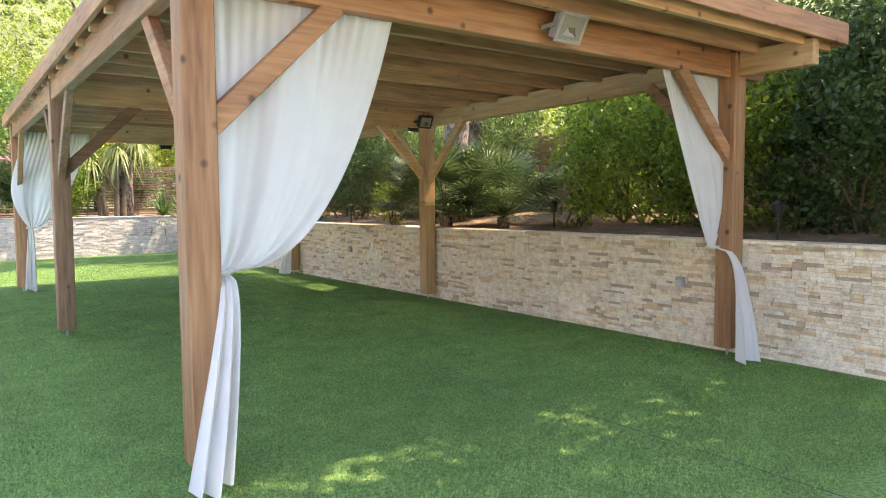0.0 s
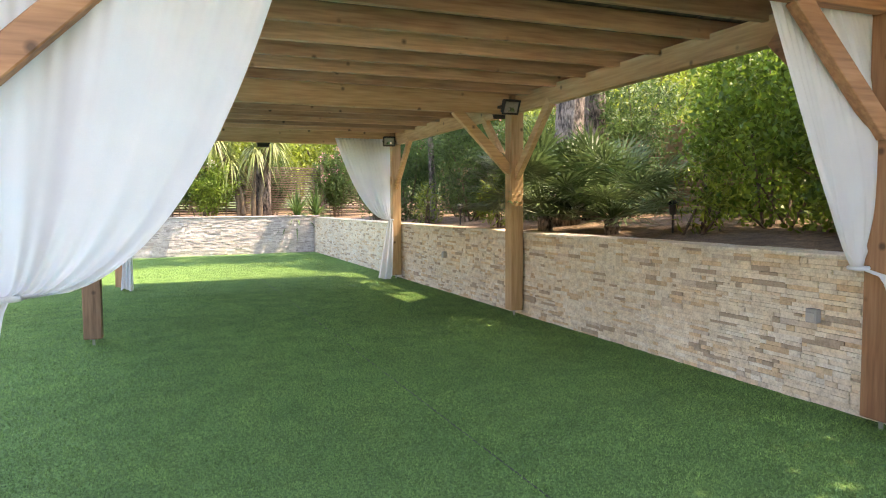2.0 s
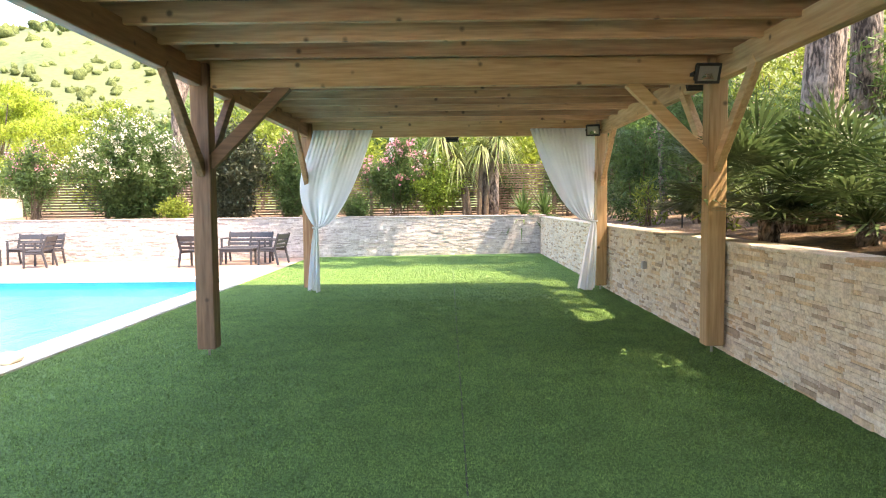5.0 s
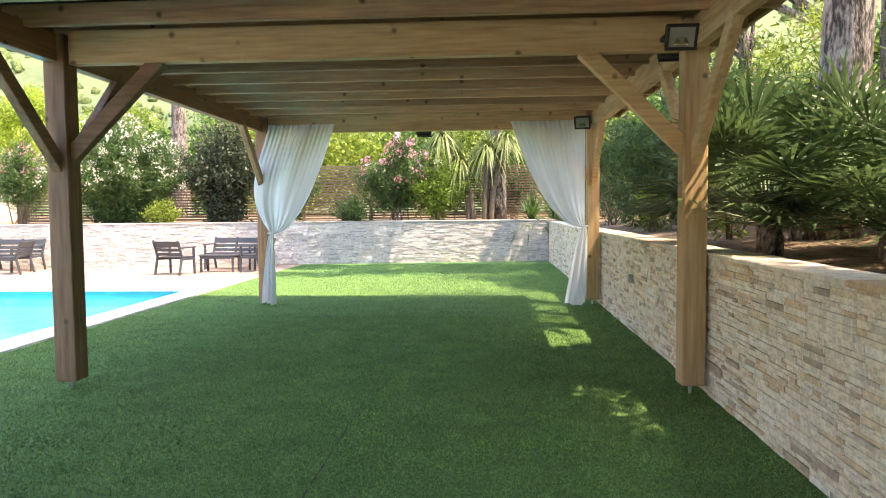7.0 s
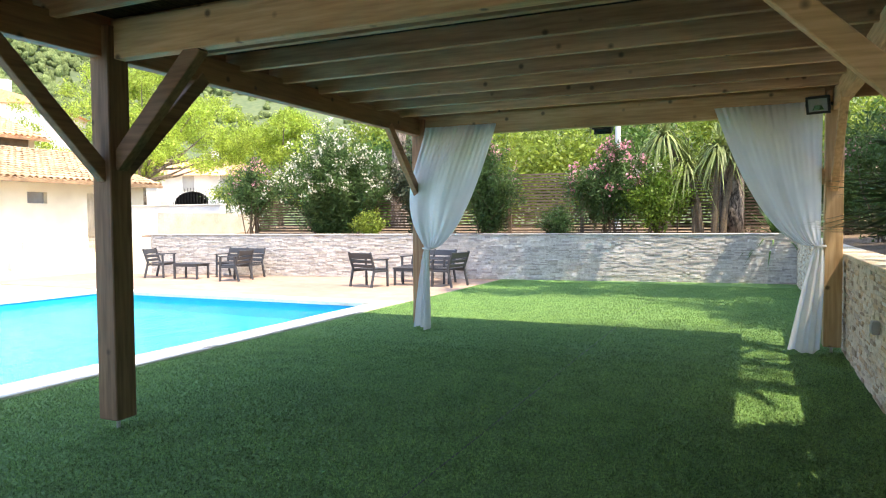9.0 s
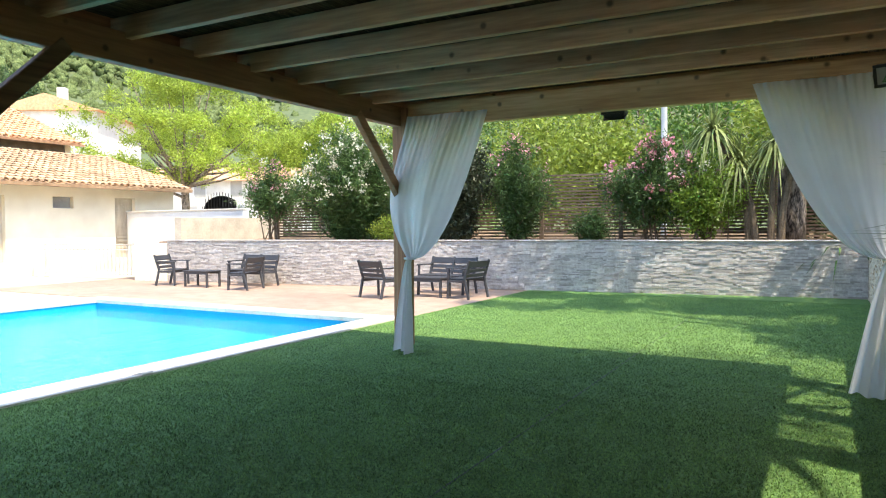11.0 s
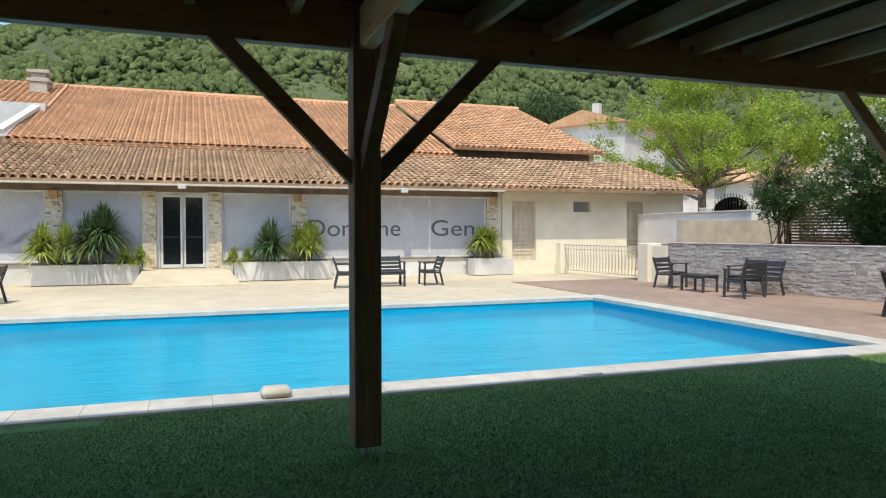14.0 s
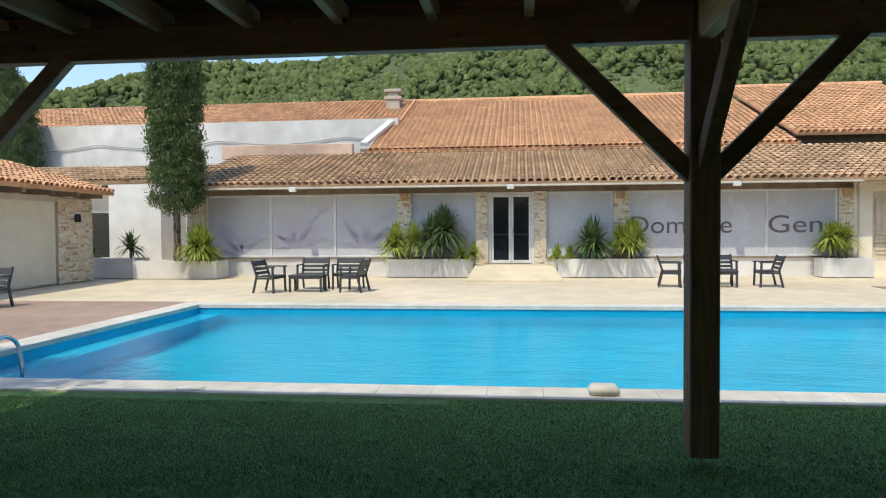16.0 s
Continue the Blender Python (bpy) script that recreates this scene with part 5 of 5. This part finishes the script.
# neighbouring houses
def far_house(x, y, w1, d1, h, turn, label):
    t = thing("neighbour_house", (x, y, 0), turn, label, "house", "houses beyond the wall")
    part("house_wall", boxes((-w1 / 2, w1 / 2, -d1 / 2, d1 / 2, 0, h)), WHITEW, t)
    bm = bmesh.new()
    e, rz = 0.5, h + d1 * 0.17
    a = [bm.verts.new((sx * (w1 / 2 + e), sy * (d1 / 2 + e), h - 0.05)) for sx, sy in ((-1, -1), (1, -1), (1, 1), (-1, 1))]
    r0, r1 = bm.verts.new((-w1 / 2 - e, 0, rz)), bm.verts.new((w1 / 2 + e, 0, rz))
    for fc in ((a[0], a[1], r1, r0), (a[2], a[3], r0, r1), (a[0], r0, a[3]), (a[1], a[2], r1), (a[3], a[2], a[1], a[0])):
        bm.faces.new(fc)
    rf = part("roof", bm, TILE, t)
    part("chimney", boxes((w1 * 0.2, w1 * 0.2 + 0.6, -0.3, 0.3, rz - 0.4, rz + 0.9)), WHITEW, rf)
    for k in range(4):
        xx = -w1 / 2 + (k + 0.6) * w1 / 4.2
        for z in (1.0, 3.9):
            if z + 1.2 < h:
                wdw = part("window", boxes((xx - 0.45, xx + 0.45, -d1 / 2 - 0.03, -d1 / 2 + 0.05, z, z + 1.3)), GREYMET, t)
                for fx0 in (xx - 0.52, xx + 0.45):
                    part("frame", boxes((fx0, fx0 + 0.07, -d1 / 2 - 0.05, -d1 / 2, z - 0.05, z + 1.35)), ALU, wdw)
                part("window", boxes((w1 / 2 - 0.05, w1 / 2 + 0.03, -d1 / 2 + (k + 0.5) * d1 / 4.2 - 0.4, -d1 / 2 + (k + 0.5) * d1 / 4.2 + 0.4, z, z + 1.3)), GREYMET, t)


far_house(-47.2, 41.8, 9, 7, 10.2, -57, "white two-storey house with an orange tile roof")
far_house(-38.5, 50.0, 12, 8, 5.2, 30, "low white house behind the light green tree")
def layers(seed, n, half, z0, z1):
    """Flat sprays of foliage in tiers, wide below the top."""
    r = random.Random(seed)
    out = []
    for k in range(n):
        f = r.random()
        reach = half * math.sqrt(max(0.08, 1 - (1.6 * f - 0.6) ** 2)) * math.sqrt(r.random())
        a = r.uniform(0, math.tau)
        w1 = r.uniform(0.7, 1.5)
        out.append((reach * math.cos(a), reach * math.sin(a), z0 + (z1 - z0) * f, w1, w1, r.uniform(0.22, 0.45)))
    return out


tree("acacia", -27.5, 35.5, 0, 5.2, 10, layers(61, 84, 6.2, 4.0, 10.4), "feathery yellow-green tree beside the building", LEAF_AC, 800, 62, 0.18, 0.075, 0.17, 201, 0.3, limbs=34)
tree("acacia", -20.6, 39.5, 0, 3.6, 8, layers(62, 60, 4.8, 2.6, 7.6), "feathery yellow-green tree beyond the white wall", LEAF_AC, 560, 80, 0.18, 0.08, 0.18, 202, 0.24, limbs=24)
tree("acacia", -13.5, 37.0, 0, 3.0, 8, layers(63, 34, 3.4, 2.8, 6.2), "light green tree beyond the fence end", LEAF_LT, 320, 70, 0.20, 0.085, 0.20, 203, 0.24, limbs=14)
tree("pine_tree", -53.0, 38.6, 0, 9.5, 15, [(0, 0, 12.0, 3.4, 3.4, 2.2), (2.0, 1.4, 10.6, 2.4, 2.4, 1.6), (-2.2, -1.0, 10.4, 2.4, 2.4, 1.6)], "dark round-topped pine beyond the roofs", PINE, 260, 60, 0.34, 0.10, 0.4, 204, 0.3)
shrub("oleander", -11.3, 25.0, 0, [(0, 0, 1.6, 1.2, 1.0, 1.5), (0.8, 0.2, 2.2, 1.0, 0.8, 1.0)], "loose oleander beside the fence end", LEAF_OL, 260, 26, 0.15, 0.03, 0.12, 203, WHITEF, 30)


def cypress(x, y, h, rr, label, seed, base=0.0):
    rng = np.random.default_rng(seed)
    t = thing("cypress", (x, y, base), 0, label, "tree", "cypresses")
    part("trunk", tube(bmesh.new(), [(0, 0, -0.1), (0.03, 0, 1.2), (0, 0.03, h * 0.7)], 0.17, 10, 0.05), BARK, t)
    k = 900
    f = rng.uniform(0, 1, k) ** 0.9
    z = 1.75 + (h - 1.75) * f
    prof = rr * np.minimum(1, (f / 0.07 + 0.35)) * np.clip((1 - f) * 2.6, 0.08, 1) ** 0.6
    az = rng.uniform(0, math.tau, k)
    rad = prof * rng.uniform(0.72, 1.06, k)
    pts = np.stack([np.cos(az) * rad, np.sin(az) * rad, z], 1)
    part("crown", quads_mesh("crown", leaves(pts, 46, 0.09, 0.15, 0.035, rng, 0, 1.6), LEAF_CYP), None, t)
    part("inner_crown", tube(bmesh.new(), [(0, 0, 2.4)] + [(0, 0, 2.4 + (h - 2.6) * q) for q in (0.3, 0.6, 1.0)], rr * 0.6, 12, rr * 0.12), LEAF_CYP, t)


cypress(-15.05, -3.0, 9.0, 0.74, "tall narrow dark green cypress in a planter", 211, 0.3)
cypress(-23.0, -15.0, 9.0, 1.4, "dark green cypress beyond the pool house", 212)

# ---- wooded hills and near woods ----
def ridge(az):
    """Height over distance of the skyline at the compass angle az, measured from +y towards -x."""
    d = math.degrees(az)
    pts = ((-60, 0.30), (-20, 0.30), (10, 0.24), (30, 0.18), (45, 0.18), (57, 0.198), (72, 0.222), (80, 0.238), (90, 0.245), (97, 0.225), (103, 0.205), (108, 0.197), (118, 0.178), (125, 0.146), (140, 0.15), (200, 0.12))
    for (a, p), (b, q) in zip(pts, pts[1:]):
        if d <= b:
            return p + (q - p) * max(0, (d - a) / (b - a))
    return 0.12


def hill_at(az, r):
    top = 420.0
    f = min(max((r - 62) / (top - 62), 0), 1.25)
    g = math.sin(min(f, 1) * math.pi / 2) ** 1.15
    h = ridge(az) * top * g
    x, y = -math.sin(az) * r, math.cos(az) * r
    h += (7 * noise.noise((x / 60, y / 60, 0.5)) + 3 * noise.noise((x / 22, y / 22, 2))) * min(1, f * 4)
    if f > 1:
        h -= (f - 1) * 120
    return Vector((x, y, h - 0.4))


bm = bmesh.new()
HILLG = surf("hill_scrub", (0.06, 0.09, 0.03), (0.14, 0.165, 0.065), 0.06, 0.95, 0, 0.9, stain=0.7)
grid = [[hill_at(math.radians(a), r) for a in range(-70, 205, 3)] for r in (60, 75, 95, 120, 150, 185, 225, 265, 305, 345, 385, 420, 450, 500)]
structure("ground_hill", grid_faces(bm, grid), HILLG, "scrubby hillside beyond the buildings", "hill", True)


def wood_crowns(rng, n, az0, az1, r0, r1, size0, size1):
    """A mesh of n uneven, lumpy tree crowns scattered over the hill."""
    ball = bmesh.new()
    bmesh.ops.create_icosphere(ball, subdivisions=2, radius=1)
    unit = np.array([v.co[:] for v in ball.verts])
    tris = np.array([[v.index for v in f.verts] for f in ball.faces])
    ball.free()
    c, s1 = [], []
    for k in range(n):
        far = r0 * (r1 / r0) ** rng.uniform(0, 1)
        p = hill_at(math.radians(rng.uniform(az0, az1)), far)
        c.append((p.x, p.y, p.z))
        s1.append(far * rng.uniform(size0, size1))
    c, s1 = np.array(c)[:, None, :], np.array(s1)[:, None, None]
    lump = 1 + 0.27 * rng.normal(0, 1, (n, len(unit), 1))
    tall = np.stack([np.ones(n), np.ones(n), rng.uniform(0.8, 1.5, n)], 1)[:, None, :]
    v = (c + unit[None] * lump * tall * s1 + np.array((0, 0, 0.45)) * s1).reshape(-1, 3)
    f = (tris[None] + (np.arange(n) * len(unit))[:, None, None]).reshape(-1, 3)
    me = bpy.data.meshes.new("hill_woods")
    me.vertices.add(len(v))
    me.vertices.foreach_set("co", v.astype(np.float32).ravel())
    me.loops.add(f.size)
    me.loops.foreach_set("vertex_index", f.astype(np.int32).ravel())
    me.polygons.add(len(f))
    me.polygons.foreach_set("loop_start", np.arange(0, f.size, 3, dtype=np.int32))
    me.update(calc_edges=True)
    me.materials.append(LEAF_HILL)
    return me


rng = np.random.default_rng(301)
for az0, az1, r0, r1, n, lab in ((38, 132, 110, 430, 16500, "dense green pine woods on the hillside"), (-60, 38, 75, 330, 3000, "green woods on the slope behind the fence")):
    tagged(part("hill_woods", wood_crowns(rng, n, az0, az1, r0, r1, 0.0028, 0.0068), None), lab, "woods", "", "stuff")
# sunlit trees between the fence and the hill
spots = [(-10, 31, 5), (-7, 29, 4.5), (-4, 33, 6), (-1, 29.5, 5), (2, 32, 6.5), (5, 29, 5.5), (8, 31, 6), (11, 28, 6), (14, 24, 6), (15, 17, 6.5), (15, 10, 6.5), (15, 4, 6), (14, -3, 6.5), (-2, 40, 13), (6, 40, 12), (14, 36, 10), (-9, 43, 9), (2, 37, 12), (-6, 38, 10), (10, 38, 11)]
for k, (x, y, h) in enumerate(spots):
    mt = (LEAF_LT, LEAF_MD, LEAF_LT)[k % 3]
    tree("woodland_tree", x, y, 0, h * 0.55, h, [(0, 0, h * 0.72, h * 0.36, h * 0.36, h * 0.26), (h * 0.2, h * 0.1, h * 0.5, h * 0.26, h * 0.26, h * 0.2), (-h * 0.2, 0, h * 0.42, h * 0.25, h * 0.26, h * 0.2)],
         "sunlit yellow-green tree beyond the fence" if mt is LEAF_LT else "green woodland tree beyond the fence", mt, 200, 30, 0.22, 0.10, 0.30, 320 + k, 0.14, limbs=6)

# ---- lamps and small fittings ----
def floodlight(x, y, z, turn, tilt, body, label, size=1.0):
    t = thing("floodlight", (x, y, z), turn, label, "floodlight", "floodlights on the pergola")
    m = pose(0, 0.11 * size, 0, tilt, 0, 0)
    bm = bmesh.new()
    box(bm, -0.11 * size, 0.11 * size, -0.045 * size, 0.02 * size, -0.085 * size, 0.085 * size, 0.012, m)
    hd = part("housing", bm, body, t)
    bm = bmesh.new()
    for d in ((-0.115, 0.115, 0.02, 0.035, 0.07, 0.095), (-0.115, 0.115, 0.02, 0.035, -0.095, -0.07), (-0.115, -0.09, 0.02, 0.035, -0.07, 0.07), (0.09, 0.115, 0.02, 0.035, -0.07, 0.07)):
        box(bm, *[v * size for v in d], 0.004, m)
    part("bezel", bm, body, hd)
    bm = bmesh.new()
    box(bm, -0.09 * size, 0.09 * size, 0.021 * size, 0.026 * size, -0.07 * size, 0.07 * size, 0, m)
    part("glass", bm, LENS, hd)
    bm = bmesh.new()
    foot = [bm.verts.new(m @ (Vector(p) * size)) for p in ((-0.06, 0.028, -0.055), (0.06, 0.028, -0.055), (0.03, 0.028, 0.0), (-0.03, 0.028, 0.0))]
    crest = [bm.verts.new(m @ (Vector(p) * size)) for p in ((-0.012, 0.034, -0.03), (0.012, 0.034, -0.03))]
    for q in ((foot[0], foot[1], crest[1], crest[0]), (foot[1], foot[2], crest[1]), (foot[2], foot[3], crest[0], crest[1]), (foot[3], foot[0], crest[0])):
        bm.faces.new(q)
    part("reflector", bm, CHROME, hd, "bright metal reflector")
    bm = bmesh.new()
    box(bm, -0.125 * size, -0.115 * size, -0.01, 0.11 * size, -0.015, 0.015, 0, None)
    box(bm, 0.115 * size, 0.125 * size, -0.01, 0.11 * size, -0.015, 0.015, 0, None)
    box(bm, -0.125 * size, 0.125 * size, -0.012, -0.002, -0.015, 0.015, 0, None)
    part("bracket", bm, body, t)
    return t


floodlight(3.82, ROWY[0] - 0.055, 2.70, 180, -28, GREYMET, "grey square floodlight on the front beam", 1.15)
floodlight(RX - 0.14, ROWY[1] - 0.055, 2.66, 180, -25, BLACK, "black floodlight at the top of a post", 1.0)
floodlight(RX - 0.14, ROWY[2] - 0.055, 2.66, 165, -25, BLACK, "black floodlight above a far curtain", 1.0)
floodlight(RX - 0.14, ROWY[1] + 0.055, 2.62, 0, -25, BLACK, "black floodlight facing along the wall", 0.8)
floodlight(3.68, ROWY[2] + 0.06, 2.58, 0, -60, BLACK, "black floodlight under the far beam", 0.95)


def garden_lamp(x, y, z):
    t = thing("garden_lamp", (x, y, z), 0, "black lantern on a garden spike in mulch", "garden lamp", "garden lamps on the bank")
    part("spike", tube(bmesh.new(), [(0, 0, -0.1), (0, 0, 0.28)], 0.014, 7), BLACK, t)
    part("lantern", tube(bmesh.new(), [(0, 0, 0.28), (0, 0, 0.42)], 0.035, 8, 0.06), BLACK, t)
    part("cap", tube(bmesh.new(), [(0, 0, 0.42), (0, 0, 0.46)], 0.075, 10, 0.03), BLACK, t)


garden_lamp(7.9, 7.75, 1.02)
garden_lamp(7.5, 13.6, 1.0)
garden_lamp(7.4, 3.9, 1.0)


def socket(x, y, z, label):
    t = thing("socket_box", (x, y, z), 0, label, "socket", "sockets on the stone wall")
    part("case", boxes((-0.055, 0.0, -0.045, 0.045, -0.05, 0.05), bevel=0.006), GREYMET, t)
    part("flap", boxes((-0.064, -0.055, -0.035, 0.035, -0.04, 0.025), bevel=0.003), STEEL, t)


socket(WALL_X - 0.015, 4.28, 0.64, "grey weatherproof socket on the stone wall")
socket(WALL_X - 0.015, 11.33, 0.62, "grey weatherproof socket on the stone wall")

# pool ladder, skimmer lids and the seam in the turf
ladder = thing("pool_ladder", (-0.70, 2.30, 0), 0, "polished steel pool ladder handrail", "pool ladder")
for dy in (-0.25, 0.25):
    bm = bmesh.new()
    pts = [(0.28, dy, 0.0), (0.28, dy, 0.22)] + [(0.28 - 0.24 + 0.24 * math.cos(a), dy, 0.22 + 0.22 * math.sin(a)) for a in np.linspace(0.3, math.pi, 9)] + [(-0.22, dy, 0.1), (-0.22, dy, -0.9)]
    part("handrail", tube(bm, pts, 0.021, 10), CHROME, ladder, "", True)
for z in (-0.35, -0.65):
    part("rung", boxes((-0.26, -0.18, -0.24, 0.24, z, z + 0.03), bevel=0.005), CHROME, ladder)
cover = thing("pool_fitting", (-0.50, 8.33, 0.02), 0, "rounded white pool fitting on the coping", "pool fitting")
bm = boxes((-0.10, 0.10, -0.13, 0.13, 0, 0.09), bevel=0.035)
part("cover", bm, COPING, cover, "", True)
for k, y in enumerate((4.6, 11.4)):
    lid = thing("skimmer_lid", (-0.42, y, 0.024), 0, "round white skimmer lid set in the coping", "skimmer lid", "skimmer lids")
    part("lid", tube(bmesh.new(), [(0, 0, 0), (0, 0, 0.012)], 0.13, 20, 0.12), COPING, lid)
structure("turf_seam", boxes((3.69, 3.700, -6.0, 22.0, -0.004, 0.002)), BLACK, "thin dark seam between turf rolls", "seam")

# electric cable drooping along the upper wall
cable = thing("cable", (0, 0, 0), 0, "thin grey cable drooping along the upper wall", "cable")
pts = []
for k in range(41):
    y = -17 + k * 0.45
    pts.append((-24.25, y, 5.35 - 0.25 * abs(math.sin(y * 0.55)) + 0.2 * k / 40))
part("wire", tube(bmesh.new(), pts, 0.02, 5), GREYMET, cable)

# ---- turf blades ----
rng = np.random.default_rng(77)


def blades(x0, x1, y0, y1, per_m2, h, w1):
    n = int((x1 - x0) * (y1 - y0) * per_m2)
    p = np.stack([rng.uniform(x0, x1, n), rng.uniform(y0, y1, n), np.full(n, -0.002)], 1)
    az = rng.uniform(0, math.tau, n)
    s = np.stack([np.cos(az), np.sin(az), np.zeros(n)], 1) * w1 / 2
    tip = p + np.stack([rng.normal(0, 0.5, n) * h, rng.normal(0, 0.5, n) * h, h * rng.uniform(0.6, 1.1, n)], 1)
    return np.stack([p - s, p + s, tip], 1).reshape(-1, 3)


arr = np.concatenate([blades(-0.1, 6.26, 1.6, 7.0, 9000, 0.017, 0.006), blades(-0.28, 6.26, 7.0, 12.5, 6000, 0.018, 0.008), blades(-0.28, 6.26, 12.5, 21.3, 3600, 0.017, 0.009)])
tagged(part("turf_blades", quads_mesh("turf_blades", arr, BLADE, 3), None), "short green artificial grass blades", "artificial turf", "", "stuff")

# fallen leaves on the turf
rng = np.random.default_rng(78)
for k in range(26):
    x, y = rng.uniform(0.5, 6.0), rng.uniform(2.5, 13)
    q = leaves(np.array([[0, 0, 0.012]]), 1, 0.0, 0.045, 0.014, rng)
    q[:, 2] = 0.014 + 0.1 * (q[:, 2] - 0.012)
    lf = new("fallen_leaf", quads_mesh("fallen_leaf", q, LEAF_LT))
    lf.location = (x, y, 0)
    tagged(lf, "pale dry leaf lying on the turf", "leaf", "fallen leaves on the turf")

# ---- split stone cladding of the two walls ----
def clad(parent, mat_one, mat_rest, length, height, near, seed, to_local):
    """Panels of split stone strips; those in the near stretch are single pieces, the rest one mesh."""
    r = random.Random(seed)
    quads = []
    count, panel_h = 0, 0.152
    for row in range(math.ceil(height / panel_h)):
        p0 = -r.uniform(0, 0.5)
        while p0 < length:
            p1 = p0 + r.choice((0.28, 0.38, 0.46, 0.55))
            n = r.choice((4, 4, 5, 5, 6))
            cuts = [r.uniform(0.75, 1.35) for _ in range(n)]
            z = row * panel_h
            for cut in cuts:
                hh = min(round(panel_h * cut / sum(cuts), 3), height - z)
                if hh < 0.012:
                    break
                a = max(p0, 0)
                stop = min(p1, length)
                while a < stop - 0.01:
                    w1 = r.choice((0.07, 0.10, 0.14, 0.18, 0.24, 0.32))
                    if stop - a - w1 < 0.05:
                        w1 = stop - a
                    dep = r.choice((0.010, 0.013, 0.016, 0.021, 0.026))
                    m = to_local(a, z)
                    if near[0] <= a and a + w1 <= near[1] and count < 300:
                        me = mesh_of("stone", boxes((0.0008, w1 - 0.0008, -0.02, dep, 0.0006, hh - 0.0006), bevel=0.0015), mat_one)
                        part("stone", me, None, parent).matrix_local = m
                        count += 1
                    else:
                        quads.append([m @ Vector(v) for v in ((0.0005, -0.02, 0.0005), (w1 - 0.0005, -0.02, 0.0005), (w1 - 0.0005, -0.02, hh - 0.0005), (0.0005, -0.02, hh - 0.0005),
                                                              (0.0012, dep, 0.0012), (w1 - 0.0012, dep, 0.0012), (w1 - 0.0012, dep, hh - 0.0012), (0.0012, dep, hh - 0.0012))])
                    a += w1
                z += hh
            p0 = p1
    verts = [v for c in quads for v in c]
    faces = []
    for k in range(len(quads)):
        o = 8 * k
        faces += [(o + 4, o + 5, o + 6, o + 7), (o, o + 1, o + 5, o + 4), (o + 1, o + 2, o + 6, o + 5), (o + 2, o + 3, o + 7, o + 6), (o + 3, o, o + 4, o + 7)]
    me = bpy.data.meshes.new("stone_courses")
    me.from_pydata([tuple(v) for v in verts], [], faces)
    me.materials.append(mat_rest)
    tagged(part("stone_courses", me, None, parent), kind="stuff")


clad(wall_ob, STONE, STONE_I, 28.2, WALL_TOP, (12.0, 13.6), 31, lambda a, z: Matrix.Translation((WALL_X + 0.02, -6.0 + a, z)) @ pose(0, 0, 0, 0, 0, 90))
clad(wb, STONE_G, STONE_GI, back_len, 1.1, (4.0, 5.6), 32, lambda a, z: Matrix.Translation((a, -0.02, z)))
